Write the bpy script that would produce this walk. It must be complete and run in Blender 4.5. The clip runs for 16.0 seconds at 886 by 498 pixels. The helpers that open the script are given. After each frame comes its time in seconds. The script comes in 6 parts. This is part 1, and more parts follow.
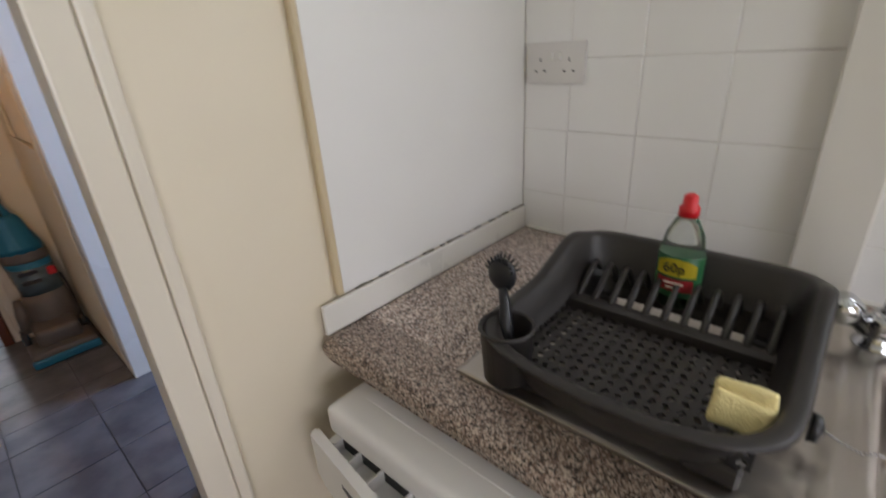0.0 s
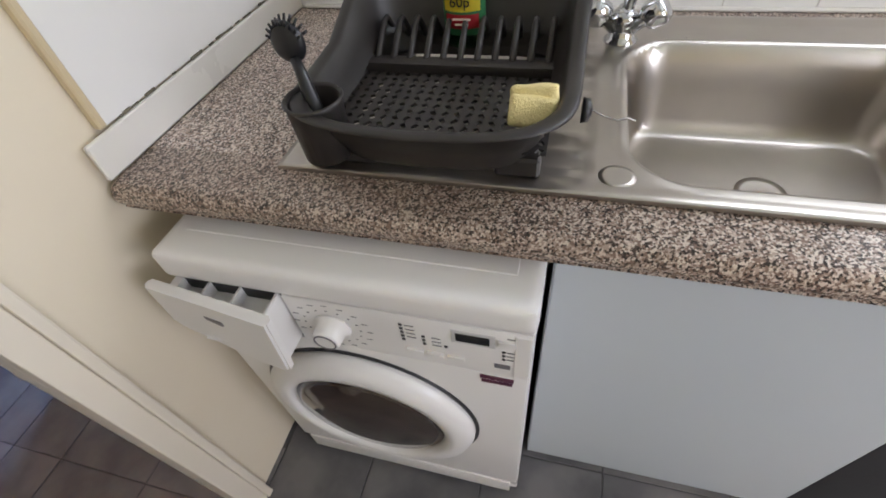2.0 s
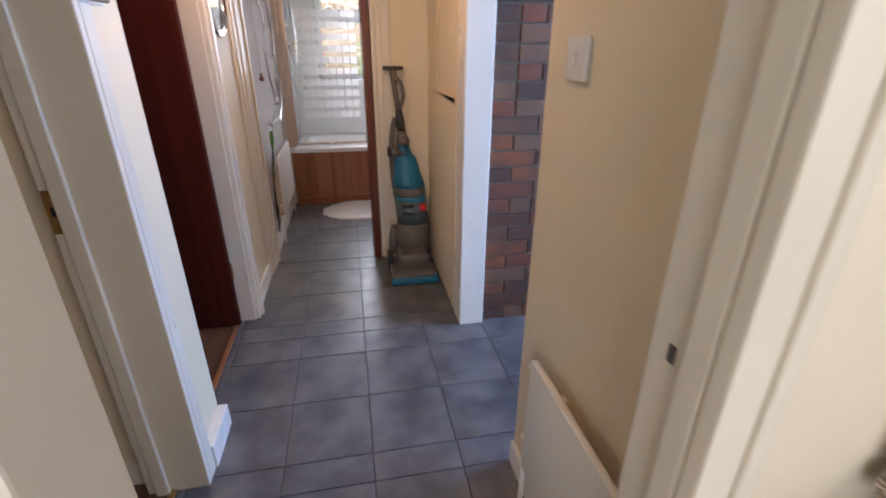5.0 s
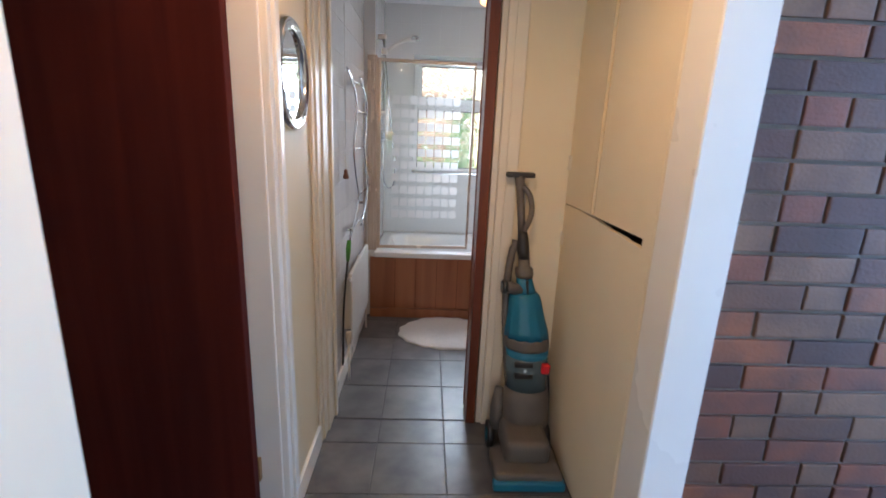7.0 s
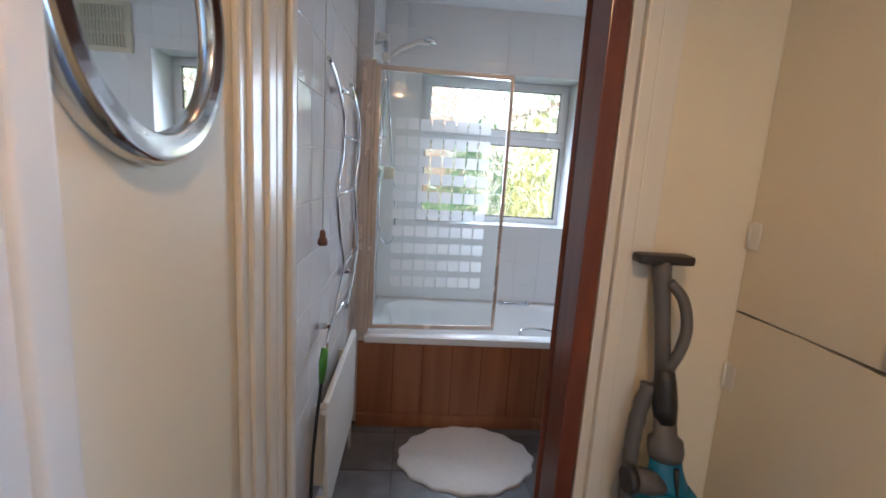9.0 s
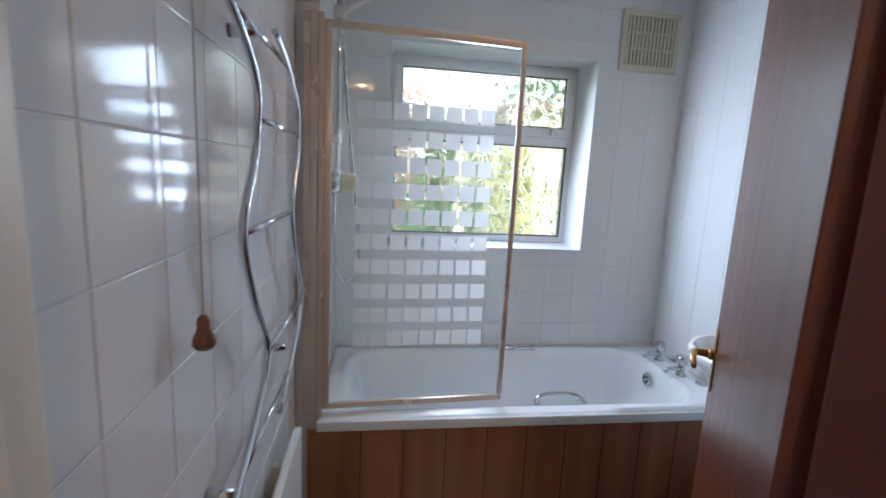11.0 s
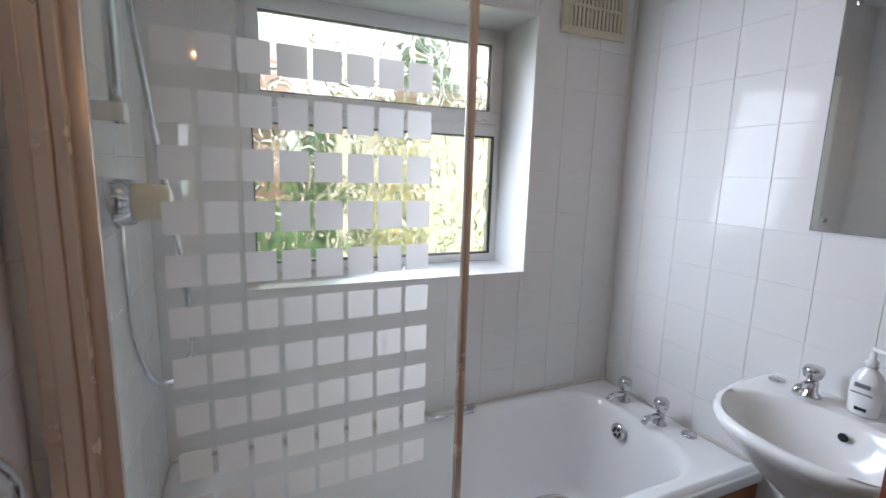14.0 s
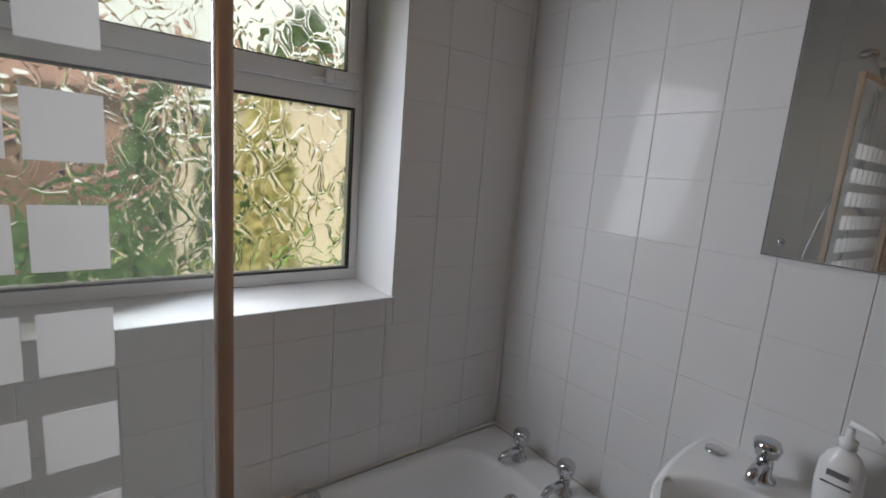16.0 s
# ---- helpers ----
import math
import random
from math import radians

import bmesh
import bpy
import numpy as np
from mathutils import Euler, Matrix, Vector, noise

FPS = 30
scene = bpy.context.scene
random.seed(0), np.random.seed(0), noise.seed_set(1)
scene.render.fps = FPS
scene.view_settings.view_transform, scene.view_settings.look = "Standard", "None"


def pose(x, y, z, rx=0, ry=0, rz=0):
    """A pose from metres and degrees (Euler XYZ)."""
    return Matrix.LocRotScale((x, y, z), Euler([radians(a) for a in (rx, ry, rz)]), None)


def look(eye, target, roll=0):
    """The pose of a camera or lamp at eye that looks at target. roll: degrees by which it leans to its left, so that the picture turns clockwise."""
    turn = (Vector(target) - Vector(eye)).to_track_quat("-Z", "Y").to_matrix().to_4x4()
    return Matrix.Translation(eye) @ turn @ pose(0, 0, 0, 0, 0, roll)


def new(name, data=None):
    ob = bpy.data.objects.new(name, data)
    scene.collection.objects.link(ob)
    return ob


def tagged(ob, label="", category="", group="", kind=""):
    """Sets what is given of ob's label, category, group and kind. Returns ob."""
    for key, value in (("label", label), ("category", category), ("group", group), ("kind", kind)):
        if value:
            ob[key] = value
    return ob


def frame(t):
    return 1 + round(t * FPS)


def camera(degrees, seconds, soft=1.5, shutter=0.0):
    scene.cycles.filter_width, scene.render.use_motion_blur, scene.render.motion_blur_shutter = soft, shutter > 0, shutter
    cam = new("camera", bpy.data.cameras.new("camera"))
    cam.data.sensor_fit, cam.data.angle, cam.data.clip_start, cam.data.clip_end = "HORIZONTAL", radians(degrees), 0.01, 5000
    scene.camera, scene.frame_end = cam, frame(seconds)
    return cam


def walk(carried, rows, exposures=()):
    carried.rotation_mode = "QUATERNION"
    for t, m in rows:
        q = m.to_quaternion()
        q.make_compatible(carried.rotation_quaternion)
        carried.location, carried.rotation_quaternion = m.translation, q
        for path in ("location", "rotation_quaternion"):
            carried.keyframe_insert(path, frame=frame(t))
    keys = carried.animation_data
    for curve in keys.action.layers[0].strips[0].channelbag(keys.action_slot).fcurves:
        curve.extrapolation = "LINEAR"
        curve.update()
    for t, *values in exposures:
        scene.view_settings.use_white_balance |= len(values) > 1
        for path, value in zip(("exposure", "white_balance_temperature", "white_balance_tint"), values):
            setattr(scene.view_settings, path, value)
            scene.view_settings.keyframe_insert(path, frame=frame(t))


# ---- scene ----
cam = camera(88.3, 16.0, soft=1.7, shutter=0.3)

PATH = [
    (0, (-1.016, -0.641, 1.375), (0.321, 0.609, 0.567), -3.7),
    (0.5, (-1.047, -0.656, 1.336), (0.365, 0.251, 0.248), -7.8),
    (1, (-1.055, -0.675, 1.314), (0.259, 0.018, -0.025), -10.9),
    (1.5, (-1.044, -0.669, 1.305), (0.213, -0.139, -0.158), -9.9),
    (2, (-1.043, -0.655, 1.309), (0.221, -0.205, -0.174), -7.3),
    (2.5, (-1.049, -0.658, 1.322), (0.343, -0.105, -0.003), -4.9),
    (3, (-1.087, -0.653, 1.329), (0.315, 0.24, 0.217), -4.0),
    (3.5, (-1.114, -0.631, 1.337), (0.065, 0.61, 0.302), -2.8),
    (4, (-1.122, -0.547, 1.32), (-0.282, 0.965, 0.317), -0.5),
    (4.5, (-1.162, -0.42, 1.329), (-0.639, 1.258, 0.373), 0.0),
    (5, (-1.221, -0.27, 1.331), (-0.862, 1.523, 0.523), 0.3),
    (5.2, (-1.241, -0.211, 1.331), (-0.95, 1.613, 0.562), 0.9),
    (7.3, (-1.369, 0.834, 1.383), (-1.299, 2.78, 0.926), 2.7),
    (7.5, (-1.381, 0.939, 1.374), (-1.304, 2.89, 0.942), 3.3),
    (8, (-1.37, 1.219, 1.387), (-1.283, 3.178, 0.991), 3.5),
    (8.5, (-1.418, 1.452, 1.373), (-1.327, 3.413, 0.99), 4.0),
    (8.7, (-1.471, 1.543, 1.383), (-1.361, 3.506, 1.019), 3.9),
    (10.8, (-1.52, 2.317, 1.365), (-1.31, 4.279, 1.035), 2.2),
    (11, (-1.525, 2.403, 1.388), (-1.233, 4.354, 1.06), 3.0),
    (11.5, (-1.548, 2.57, 1.4), (-1.039, 4.479, 1.087), 2.9),
    (12, (-1.525, 2.72, 1.394), (-0.986, 4.619, 1.074), 2.5),
    (12.5, (-1.464, 2.866, 1.408), (-0.866, 4.748, 1.092), 1.8),
    (13, (-1.448, 2.955, 1.403), (-0.815, 4.824, 1.079), 1.6),
    (13.5, (-1.463, 3.025, 1.399), (-0.801, 4.884, 1.073), 1.6),
    (14, (-1.477, 3.132, 1.403), (-0.682, 4.938, 1.074), 1.7),
    (14.5, (-1.433, 3.224, 1.402), (-0.432, 4.922, 1.063), 2.9),
    (15, (-1.305, 3.359, 1.412), (-0.143, 4.951, 1.076), 3.2),
    (15.5, (-1.182, 3.495, 1.405), (0.005, 5.069, 1.065), 3.8),
    (16, (-1.129, 3.535, 1.396), (0.065, 5.103, 1.057), 4.5),
]
EXPOSURES = [(0, 0.5, 6700, 22), (0.5, 0.94, 6650, 22), (1.0, 1.08, 6500, 22), (2, 0.98, 6500, 21), (2.6, 1.12, 6600, 22), (3.5, 1.18, 6700, 26), (5, 1.18, 6700, 23), (7.5, 1.3, 6100, 14), (8.5, 1.2, 5900, 13), (11, 0.75, 5800, 13), (12, 0.70, 6200, 14), (12.5, 0.66, 6300, 15), (13.5, 0.6, 6500, 16), (14.5, 0.42, 6600, 18), (15.0, 0.15, 6800, 18), (15.5, -0.22, 7000, 18), (16, -0.48, 7100, 18)]
walk(cam, [(t, look(eye, target, roll)) for t, eye, target, roll in PATH],
     exposures=EXPOSURES)

# ---- light ----
world = bpy.data.worlds.new("sky")
scene.world = world
world.use_nodes = True
wn = world.node_tree
sky = wn.nodes.new("ShaderNodeTexSky")
sky.sky_type, sky.sun_disc = "NISHITA", False
sky.sun_elevation, sky.sun_rotation = radians(57), radians(211)
sky.dust_density, sky.air_density = 5.0, 0.8
wn.nodes["Background"].inputs["Strength"].default_value = 0.15
wn.links.new(sky.outputs["Color"], wn.nodes["Background"].inputs["Color"])

sun = new("sun", bpy.data.lights.new("sun", "SUN"))
sun.data.energy, sun.data.angle, sun.data.color = 5.0, radians(0.6), (1.0, 0.94, 0.85)
sun.matrix_world = look((-3, 3, 9), (0, 8, 0))


def area_lamp(name, eye, target, w, h, power, colour):
    ob = new(name, bpy.data.lights.new(name, "AREA"))
    ob.data.shape, ob.data.size, ob.data.size_y = "RECTANGLE", w, h
    ob.data.energy, ob.data.color = power, colour
    ob.matrix_world = look(eye, target)
    return ob


def bulb(name, eye, power, colour, radius=0.04):
    ob = new(name, bpy.data.lights.new(name, "POINT"))
    ob.data.energy, ob.data.color, ob.data.shadow_soft_size = power, colour, radius
    ob.location = eye
    return ob


DAY, WARM = (0.72, 0.86, 1.0), (1.0, 0.63, 0.32)
area_lamp("kitchen_window_light", (0.03, -1.76, 1.76), (-1.5, -1.5, 1.0), 1.38, 0.8, 11, (0.80, 0.91, 1.0))
# fill lamp in an assumed, unseen back opening; brightens the washing machine front
area_lamp("kitchen_back_fill_light", (-1.95, -2.93, 1.5), (-1.2, 0.0, 0.9), 1.4, 1.1, 16, (0.82, 0.92, 1.0))
area_lamp("lobby_window_light", (1.25, 1.2, 1.35), (-1.0, 1.15, 1.0), 0.7, 1.7, 39, (0.27, 0.52, 1.0))
win = area_lamp("bathroom_window_light", (-1.02, 4.690, 1.49), (-0.52, 3.690, 1.18), 0.36, 0.72, 8.8, DAY)
win.data.spread = radians(150)
bulb("hall_bulb", (-1.36, 1.52, 2.10), 9.6, WARM)
bulb("bathroom_bulb", (-0.925, 3.8, 2.215), 1.0, WARM, 0.03)

# ---- materials ----


def surface(name, base, second=None, rough=0.5, metal=0.0, scale=6.0, fine=120.0, bump=0.06, blend=0.35, coat=0.0, contrast=(0.35, 0.65)):
    """Base colour broken up at two scales, with a fine relief and an uneven gloss."""
    m = bpy.data.materials.new(name)
    m.use_nodes = True
    t = m.node_tree
    b = t.nodes["Principled BSDF"]
    second = second or tuple(c * 0.82 for c in base)
    co = t.nodes.new("ShaderNodeTexCoord")
    info = t.nodes.new("ShaderNodeObjectInfo")
    off = t.nodes.new("ShaderNodeVectorMath")
    off.operation = "MULTIPLY_ADD"
    off.inputs[1].default_value = (37.0, 19.0, 53.0)
    t.links.new(info.outputs["Random"], off.inputs[0])
    t.links.new(co.outputs["Object"], off.inputs[2])
    big = t.nodes.new("ShaderNodeTexNoise")
    big.inputs["Scale"].default_value, big.inputs["Detail"].default_value = scale, 5
    small = t.nodes.new("ShaderNodeTexNoise")
    small.inputs["Scale"].default_value, small.inputs["Detail"].default_value = fine, 3
    t.links.new(off.outputs[0], big.inputs["Vector"])
    t.links.new(off.outputs[0], small.inputs["Vector"])
    ramp = t.nodes.new("ShaderNodeMapRange")
    ramp.inputs[1].default_value, ramp.inputs[2].default_value = contrast
    t.links.new(big.outputs["Fac"], ramp.inputs[0])
    fac = t.nodes.new("ShaderNodeMath")
    fac.operation = "MULTIPLY"
    fac.inputs[1].default_value = blend
    t.links.new(ramp.outputs[0], fac.inputs[0])
    mix = t.nodes.new("ShaderNodeMix")
    mix.data_type = "RGBA"
    mix.inputs[6].default_value, mix.inputs[7].default_value = (*base, 1), (*second, 1)
    t.links.new(fac.outputs[0], mix.inputs[0])
    t.links.new(mix.outputs[2], b.inputs["Base Color"])
    rr = t.nodes.new("ShaderNodeMapRange")
    rr.inputs[3].default_value, rr.inputs[4].default_value = max(0.02, rough * 0.8), min(1.0, rough * 1.2)
    t.links.new(big.outputs["Fac"], rr.inputs[0])
    t.links.new(rr.outputs[0], b.inputs["Roughness"])
    b.inputs["Metallic"].default_value = metal
    b.inputs["Coat Weight"].default_value = coat
    b.inputs["Coat Roughness"].default_value = 0.12
    bp = t.nodes.new("ShaderNodeBump")
    bp.inputs["Strength"].default_value, bp.inputs["Distance"].default_value = bump, 0.003
    t.links.new(small.outputs["Fac"], bp.inputs["Height"])
    t.links.new(bp.outputs["Normal"], b.inputs["Normal"])
    return m


def wood(name, dark, light, rough=0.4, along="Z", scale=14.0, coat=0.0):
    """Grain streaks along one axis."""
    m = surface(name, light, dark, rough, scale=3.0, bump=0.05, blend=0.9, coat=coat)
    t = m.node_tree
    co = next(n for n in t.nodes if n.type == "TEX_COORD")
    mp = t.nodes.new("ShaderNodeMapping")
    mp.inputs["Scale"].default_value = {"X": (0.06, 1, 1), "Y": (1, 0.06, 1), "Z": (1, 1, 0.06)}[along]
    t.links.new(co.outputs["Object"], mp.inputs["Vector"])
    n = next(n for n in t.nodes if n.type == "TEX_NOISE")
    n.inputs["Scale"].default_value, n.inputs["Detail"].default_value = scale, 8
    n.inputs["Distortion"].default_value = 0.6
    t.links.new(mp.outputs[0], n.inputs["Vector"])
    return m


def speckle(name, colours, size, rough=0.35):
    """Granite-look laminate: cells of a few colours."""
    m = bpy.data.materials.new(name)
    m.use_nodes = True
    t = m.node_tree
    b = t.nodes["Principled BSDF"]
    co = t.nodes.new("ShaderNodeTexCoord")
    wob = t.nodes.new("ShaderNodeTexNoise")
    wob.inputs["Scale"].default_value = size * 1.4
    add = t.nodes.new("ShaderNodeVectorMath")
    add.operation = "MULTIPLY_ADD"
    add.inputs[1].default_value = (0.0022, 0.0022, 0.0022)
    t.links.new(co.outputs["Object"], wob.inputs["Vector"])
    t.links.new(wob.outputs["Color"], add.inputs[0])
    t.links.new(co.outputs["Object"], add.inputs[2])
    v = t.nodes.new("ShaderNodeTexVoronoi")
    v.inputs["Scale"].default_value = size
    t.links.new(add.outputs[0], v.inputs["Vector"])
    sep = t.nodes.new("ShaderNodeSeparateColor")
    t.links.new(v.outputs["Color"], sep.inputs[0])
    ramp = t.nodes.new("ShaderNodeValToRGB")
    ramp.color_ramp.interpolation = "CONSTANT"
    for i, (pos, c) in enumerate(colours):
        e = ramp.color_ramp.elements[i] if i < 2 else ramp.color_ramp.elements.new(pos)
        e.position, e.color = pos, (*c, 1)
    t.links.new(sep.outputs[0], ramp.inputs[0])
    t.links.new(ramp.outputs[0], b.inputs["Base Color"])
    b.inputs["Roughness"].default_value = rough
    return m


def glass(name, rough=0.0, tint=(1, 1, 1), ior=1.45):
    m = bpy.data.materials.new(name)
    m.use_nodes = True
    b = m.node_tree.nodes["Principled BSDF"]
    b.inputs["Base Color"].default_value = (*tint, 1)
    b.inputs["Transmission Weight"].default_value = 1.0
    b.inputs["Roughness"].default_value = rough
    b.inputs["IOR"].default_value = ior
    return m


def glow(name, colour, strength):
    m = bpy.data.materials.new(name)
    m.use_nodes = True
    b = m.node_tree.nodes["Principled BSDF"]
    b.inputs["Base Color"].default_value = (*colour, 1)
    b.inputs["Emission Color"].default_value = (*colour, 1)
    b.inputs["Emission Strength"].default_value = strength
    return m


cream = surface("cream_paint", (0.76, 0.65, 0.47), (0.69, 0.58, 0.41), 0.6, scale=2.2, fine=60, bump=0.12, blend=0.5)
kitchen_cream = surface("pale_kitchen_paint", (0.78, 0.69, 0.54), (0.70, 0.60, 0.45), 0.6, scale=2.2, fine=60, bump=0.12, blend=0.5)
gloss_white = surface("white_gloss_paint", (0.78, 0.75, 0.70), (0.70, 0.66, 0.58), 0.28, scale=3, fine=40, bump=0.06)
gloss_cream = surface("cream_gloss_paint", (0.74, 0.67, 0.56), (0.66, 0.58, 0.47), 0.30, scale=3, fine=40, bump=0.06)
matt_white = surface("white_board", (0.80, 0.78, 0.75), (0.72, 0.69, 0.65), 0.5, scale=2.5, fine=90, bump=0.05)
ceiling_white = surface("ceiling_paint", (0.80, 0.80, 0.80), (0.72, 0.72, 0.72), 0.8, scale=3, fine=50, bump=0.2)
tile_white = surface("white_glazed_tile", (0.73, 0.72, 0.715), (0.70, 0.69, 0.68), 0.085, scale=4, fine=14, bump=0.06)
tile_white.node_tree.nodes["Principled BSDF"].inputs["Specular IOR Level"].default_value = 0.15
kitchen_tile = surface("kitchen_glazed_tile", (0.85, 0.835, 0.81), (0.80, 0.78, 0.75), 0.12, scale=4, fine=14, bump=0.05)
grout = surface("grout", (0.74, 0.71, 0.67), (0.60, 0.56, 0.50), 0.8, scale=9, fine=200, bump=0.15)
vinyl = surface("slate_vinyl", (0.078, 0.077, 0.082), (0.165, 0.157, 0.156), 0.34, scale=7, fine=90, bump=0.08, blend=0.9)
vinyl_joint = surface("dark_joint", (0.068, 0.066, 0.07), None, 0.6)
board_floor = wood("stained_floor_board", (0.07, 0.035, 0.02), (0.13, 0.07, 0.04), 0.35, "Y")
brick_red = surface("dark_red_brick", (0.27, 0.095, 0.055), (0.07, 0.040, 0.036), 0.75, scale=9, fine=110, bump=0.5, blend=0.7, contrast=(0.35, 0.7))


def by_brick(m, colours):
    """Gives every brick its own firing colour."""
    t = m.node_tree
    ramp = t.nodes.new("ShaderNodeValToRGB")
    ramp.color_ramp.interpolation = "CONSTANT"
    for k, c in enumerate(colours):
        e = ramp.color_ramp.elements[k] if k < 2 else ramp.color_ramp.elements.new(k / len(colours))
        e.position, e.color = k / len(colours), (*c, 1)
    info = next(n for n in t.nodes if n.type == "OBJECT_INFO")
    t.links.new(info.outputs["Random"], ramp.inputs[0])
    mix = next(n for n in t.nodes if n.type == "MIX")
    t.links.new(ramp.outputs[0], mix.inputs[6])


by_brick(brick_red, [(0.26, 0.075, 0.026), (0.11, 0.038, 0.022), (0.18, 0.085, 0.045), (0.20, 0.055, 0.024), (0.14, 0.058, 0.03), (0.20, 0.095, 0.05), (0.08, 0.032, 0.022)])
mortar = surface("mortar", (0.20, 0.165, 0.135), (0.12, 0.10, 0.085), 0.9, scale=14, fine=180, bump=0.5)
grout_pale = surface("pale_grout", (0.80, 0.79, 0.78), (0.72, 0.71, 0.69), 0.8, scale=9, fine=200, bump=0.15)
# near-black stands in for the shade behind the cupboard's split
cupboard_shade = surface("shaded_cupboard_back", (0.03, 0.018, 0.012), None, 0.8)
brass = surface("worn_brass", (0.48, 0.30, 0.12), (0.30, 0.18, 0.07), 0.35, metal=1.0, scale=20, bump=0.03)
chrome = surface("chrome", (0.62, 0.63, 0.65), (0.54, 0.55, 0.57), 0.07, metal=1.0, scale=8, bump=0.01)
steel = surface("brushed_steel", (0.50, 0.46, 0.42), (0.42, 0.385, 0.35), 0.30, metal=1.0, scale=10, fine=300, bump=0.02)
granite = speckle("granite_laminate", [(0.0, (0.045, 0.032, 0.028)), (0.18, (0.30, 0.20, 0.16)), (0.40, (0.54, 0.42, 0.36)), (0.62, (0.80, 0.70, 0.63)), (0.87, (0.12, 0.085, 0.073))], 380)
cream_bead = surface("cream_bead", (0.62, 0.50, 0.32), None, 0.5)
rack_plastic = surface("rack_plastic", (0.024, 0.020, 0.018), (0.034, 0.029, 0.026), 0.42, scale=12, fine=260, bump=0.05)
black_plastic = surface("black_plastic", (0.016, 0.016, 0.018), None, 0.35)
sponge_yellow = surface("yellow_sponge", (0.88, 0.74, 0.36), (0.82, 0.66, 0.28), 0.95, scale=30, fine=350, bump=0.9)
clear_plastic = glass("clear_plastic", 0.05, (0.93, 0.97, 0.95), 1.25)
green_liquid = glass("green_liquid", 0.02, (0.10, 0.55, 0.20), 1.33)
label_green = surface("label_green", (0.02, 0.12, 0.045), None, 0.35)
label_yellow = surface("label_yellow", (0.85, 0.68, 0.05), None, 0.4)
label_red = surface("label_red", (0.55, 0.03, 0.04), None, 0.4)
label_cream = surface("label_cream", (0.75, 0.6, 0.5), None, 0.4)
red_plastic = surface("red_plastic", (0.65, 0.015, 0.02), None, 0.35)
appliance = surface("white_enamel", (0.78, 0.76, 0.74), (0.73, 0.71, 0.68), 0.30, scale=3, fine=60, bump=0.02)
print_grey = surface("grey_print", (0.16, 0.15, 0.16), None, 0.5)
print_pale = surface("pale_print", (0.60, 0.59, 0.58), None, 0.5)
print_maroon = surface("maroon_print", (0.10, 0.02, 0.05), None, 0.5)
black_glass = surface("black_glass", (0.012, 0.012, 0.014), None, 0.08)
door_glass = surface("smoked_glass", (0.035, 0.024, 0.02), (0.05, 0.035, 0.028), 0.10, coat=0.6)
cabinet_white = surface("pale_cabinet", (0.54, 0.58, 0.61), (0.50, 0.54, 0.57), 0.35, scale=2, bump=0.02)
switch_white = surface("switch_plastic", (0.74, 0.71, 0.68), None, 0.3)
upvc = surface("white_upvc", (0.80, 0.80, 0.80), (0.75, 0.75, 0.75), 0.25, scale=3, bump=0.02)
teal = surface("teal_plastic", (0.004, 0.15, 0.25), (0.006, 0.09, 0.16), 0.45, scale=6, bump=0.03)
vac_grey = surface("dusty_grey_plastic", (0.10, 0.085, 0.075), (0.16, 0.138, 0.118), 0.5, scale=10, bump=0.08)
vac_clear = surface("smoky_dust_bin", (0.09, 0.12, 0.13), (0.05, 0.10, 0.13), 0.18, scale=5, bump=0.02)
mirror_silver = surface("mirror_silver", (0.86, 0.88, 0.88), (0.85, 0.87, 0.87), 0.015, metal=1.0, bump=0.0)
polished = surface("polished_silver_frame", (0.72, 0.71, 0.69), (0.60, 0.59, 0.57), 0.14, metal=1.0, scale=10, bump=0.02)
radiator_white = surface("radiator_enamel", (0.77, 0.74, 0.68), (0.70, 0.66, 0.58), 0.35, scale=4, bump=0.03)
fabric_white = surface("white_bath_mat", (0.80, 0.79, 0.78), (0.70, 0.69, 0.68), 0.95, scale=40, fine=500, bump=1.0)
acrylic = surface("white_acrylic", (0.80, 0.80, 0.80), (0.77, 0.77, 0.77), 0.16, scale=3, fine=40, bump=0.01)
ceramic = surface("white_ceramic", (0.81, 0.81, 0.81), (0.78, 0.78, 0.78), 0.10, scale=3, fine=40, bump=0.01)
screen_frame = surface("pale_bronze_frame", (0.68, 0.55, 0.45), (0.60, 0.47, 0.38), 0.26, metal=0.3, scale=6, bump=0.02)
vent_cream = surface("yellowed_vent_plastic", (0.62, 0.56, 0.42), (0.55, 0.49, 0.36), 0.45, scale=8, bump=0.05)
vent_dark = surface("vent_dark", (0.16, 0.14, 0.10), None, 0.8)
knob_wood = wood("turned_wood", (0.10, 0.035, 0.018), (0.20, 0.075, 0.035), 0.4, "Z", coat=0.2)
green_tape = surface("green_sleeve", (0.06, 0.26, 0.03), (0.03, 0.15, 0.02), 0.5)
cord_white = surface("white_cord", (0.62, 0.60, 0.58), None, 0.7)
knob_cream = surface("cream_knob", (0.72, 0.60, 0.44), None, 0.3)
shade_fabric = glow("lamp_shade", (0.95, 0.62, 0.32), 0.5)
bulb_glow = glow("bulb", (1.0, 0.80, 0.52), 4.0)
grass_green = surface("lawn", (0.12, 0.25, 0.06), (0.18, 0.30, 0.09), 0.9, scale=1.5, fine=40, bump=0.5, blend=0.9)
leaf_dark = surface("dark_leaves", (0.07, 0.17, 0.05), (0.12, 0.26, 0.07), 0.6, scale=4, blend=0.9)
leaf_gold = surface("golden_leaves", (0.68, 0.64, 0.30), (0.46, 0.50, 0.18), 0.6, scale=3, blend=0.9)
fence_brown = wood("fence_wood", (0.16, 0.09, 0.06), (0.26, 0.16, 0.11), 0.8, "Z")
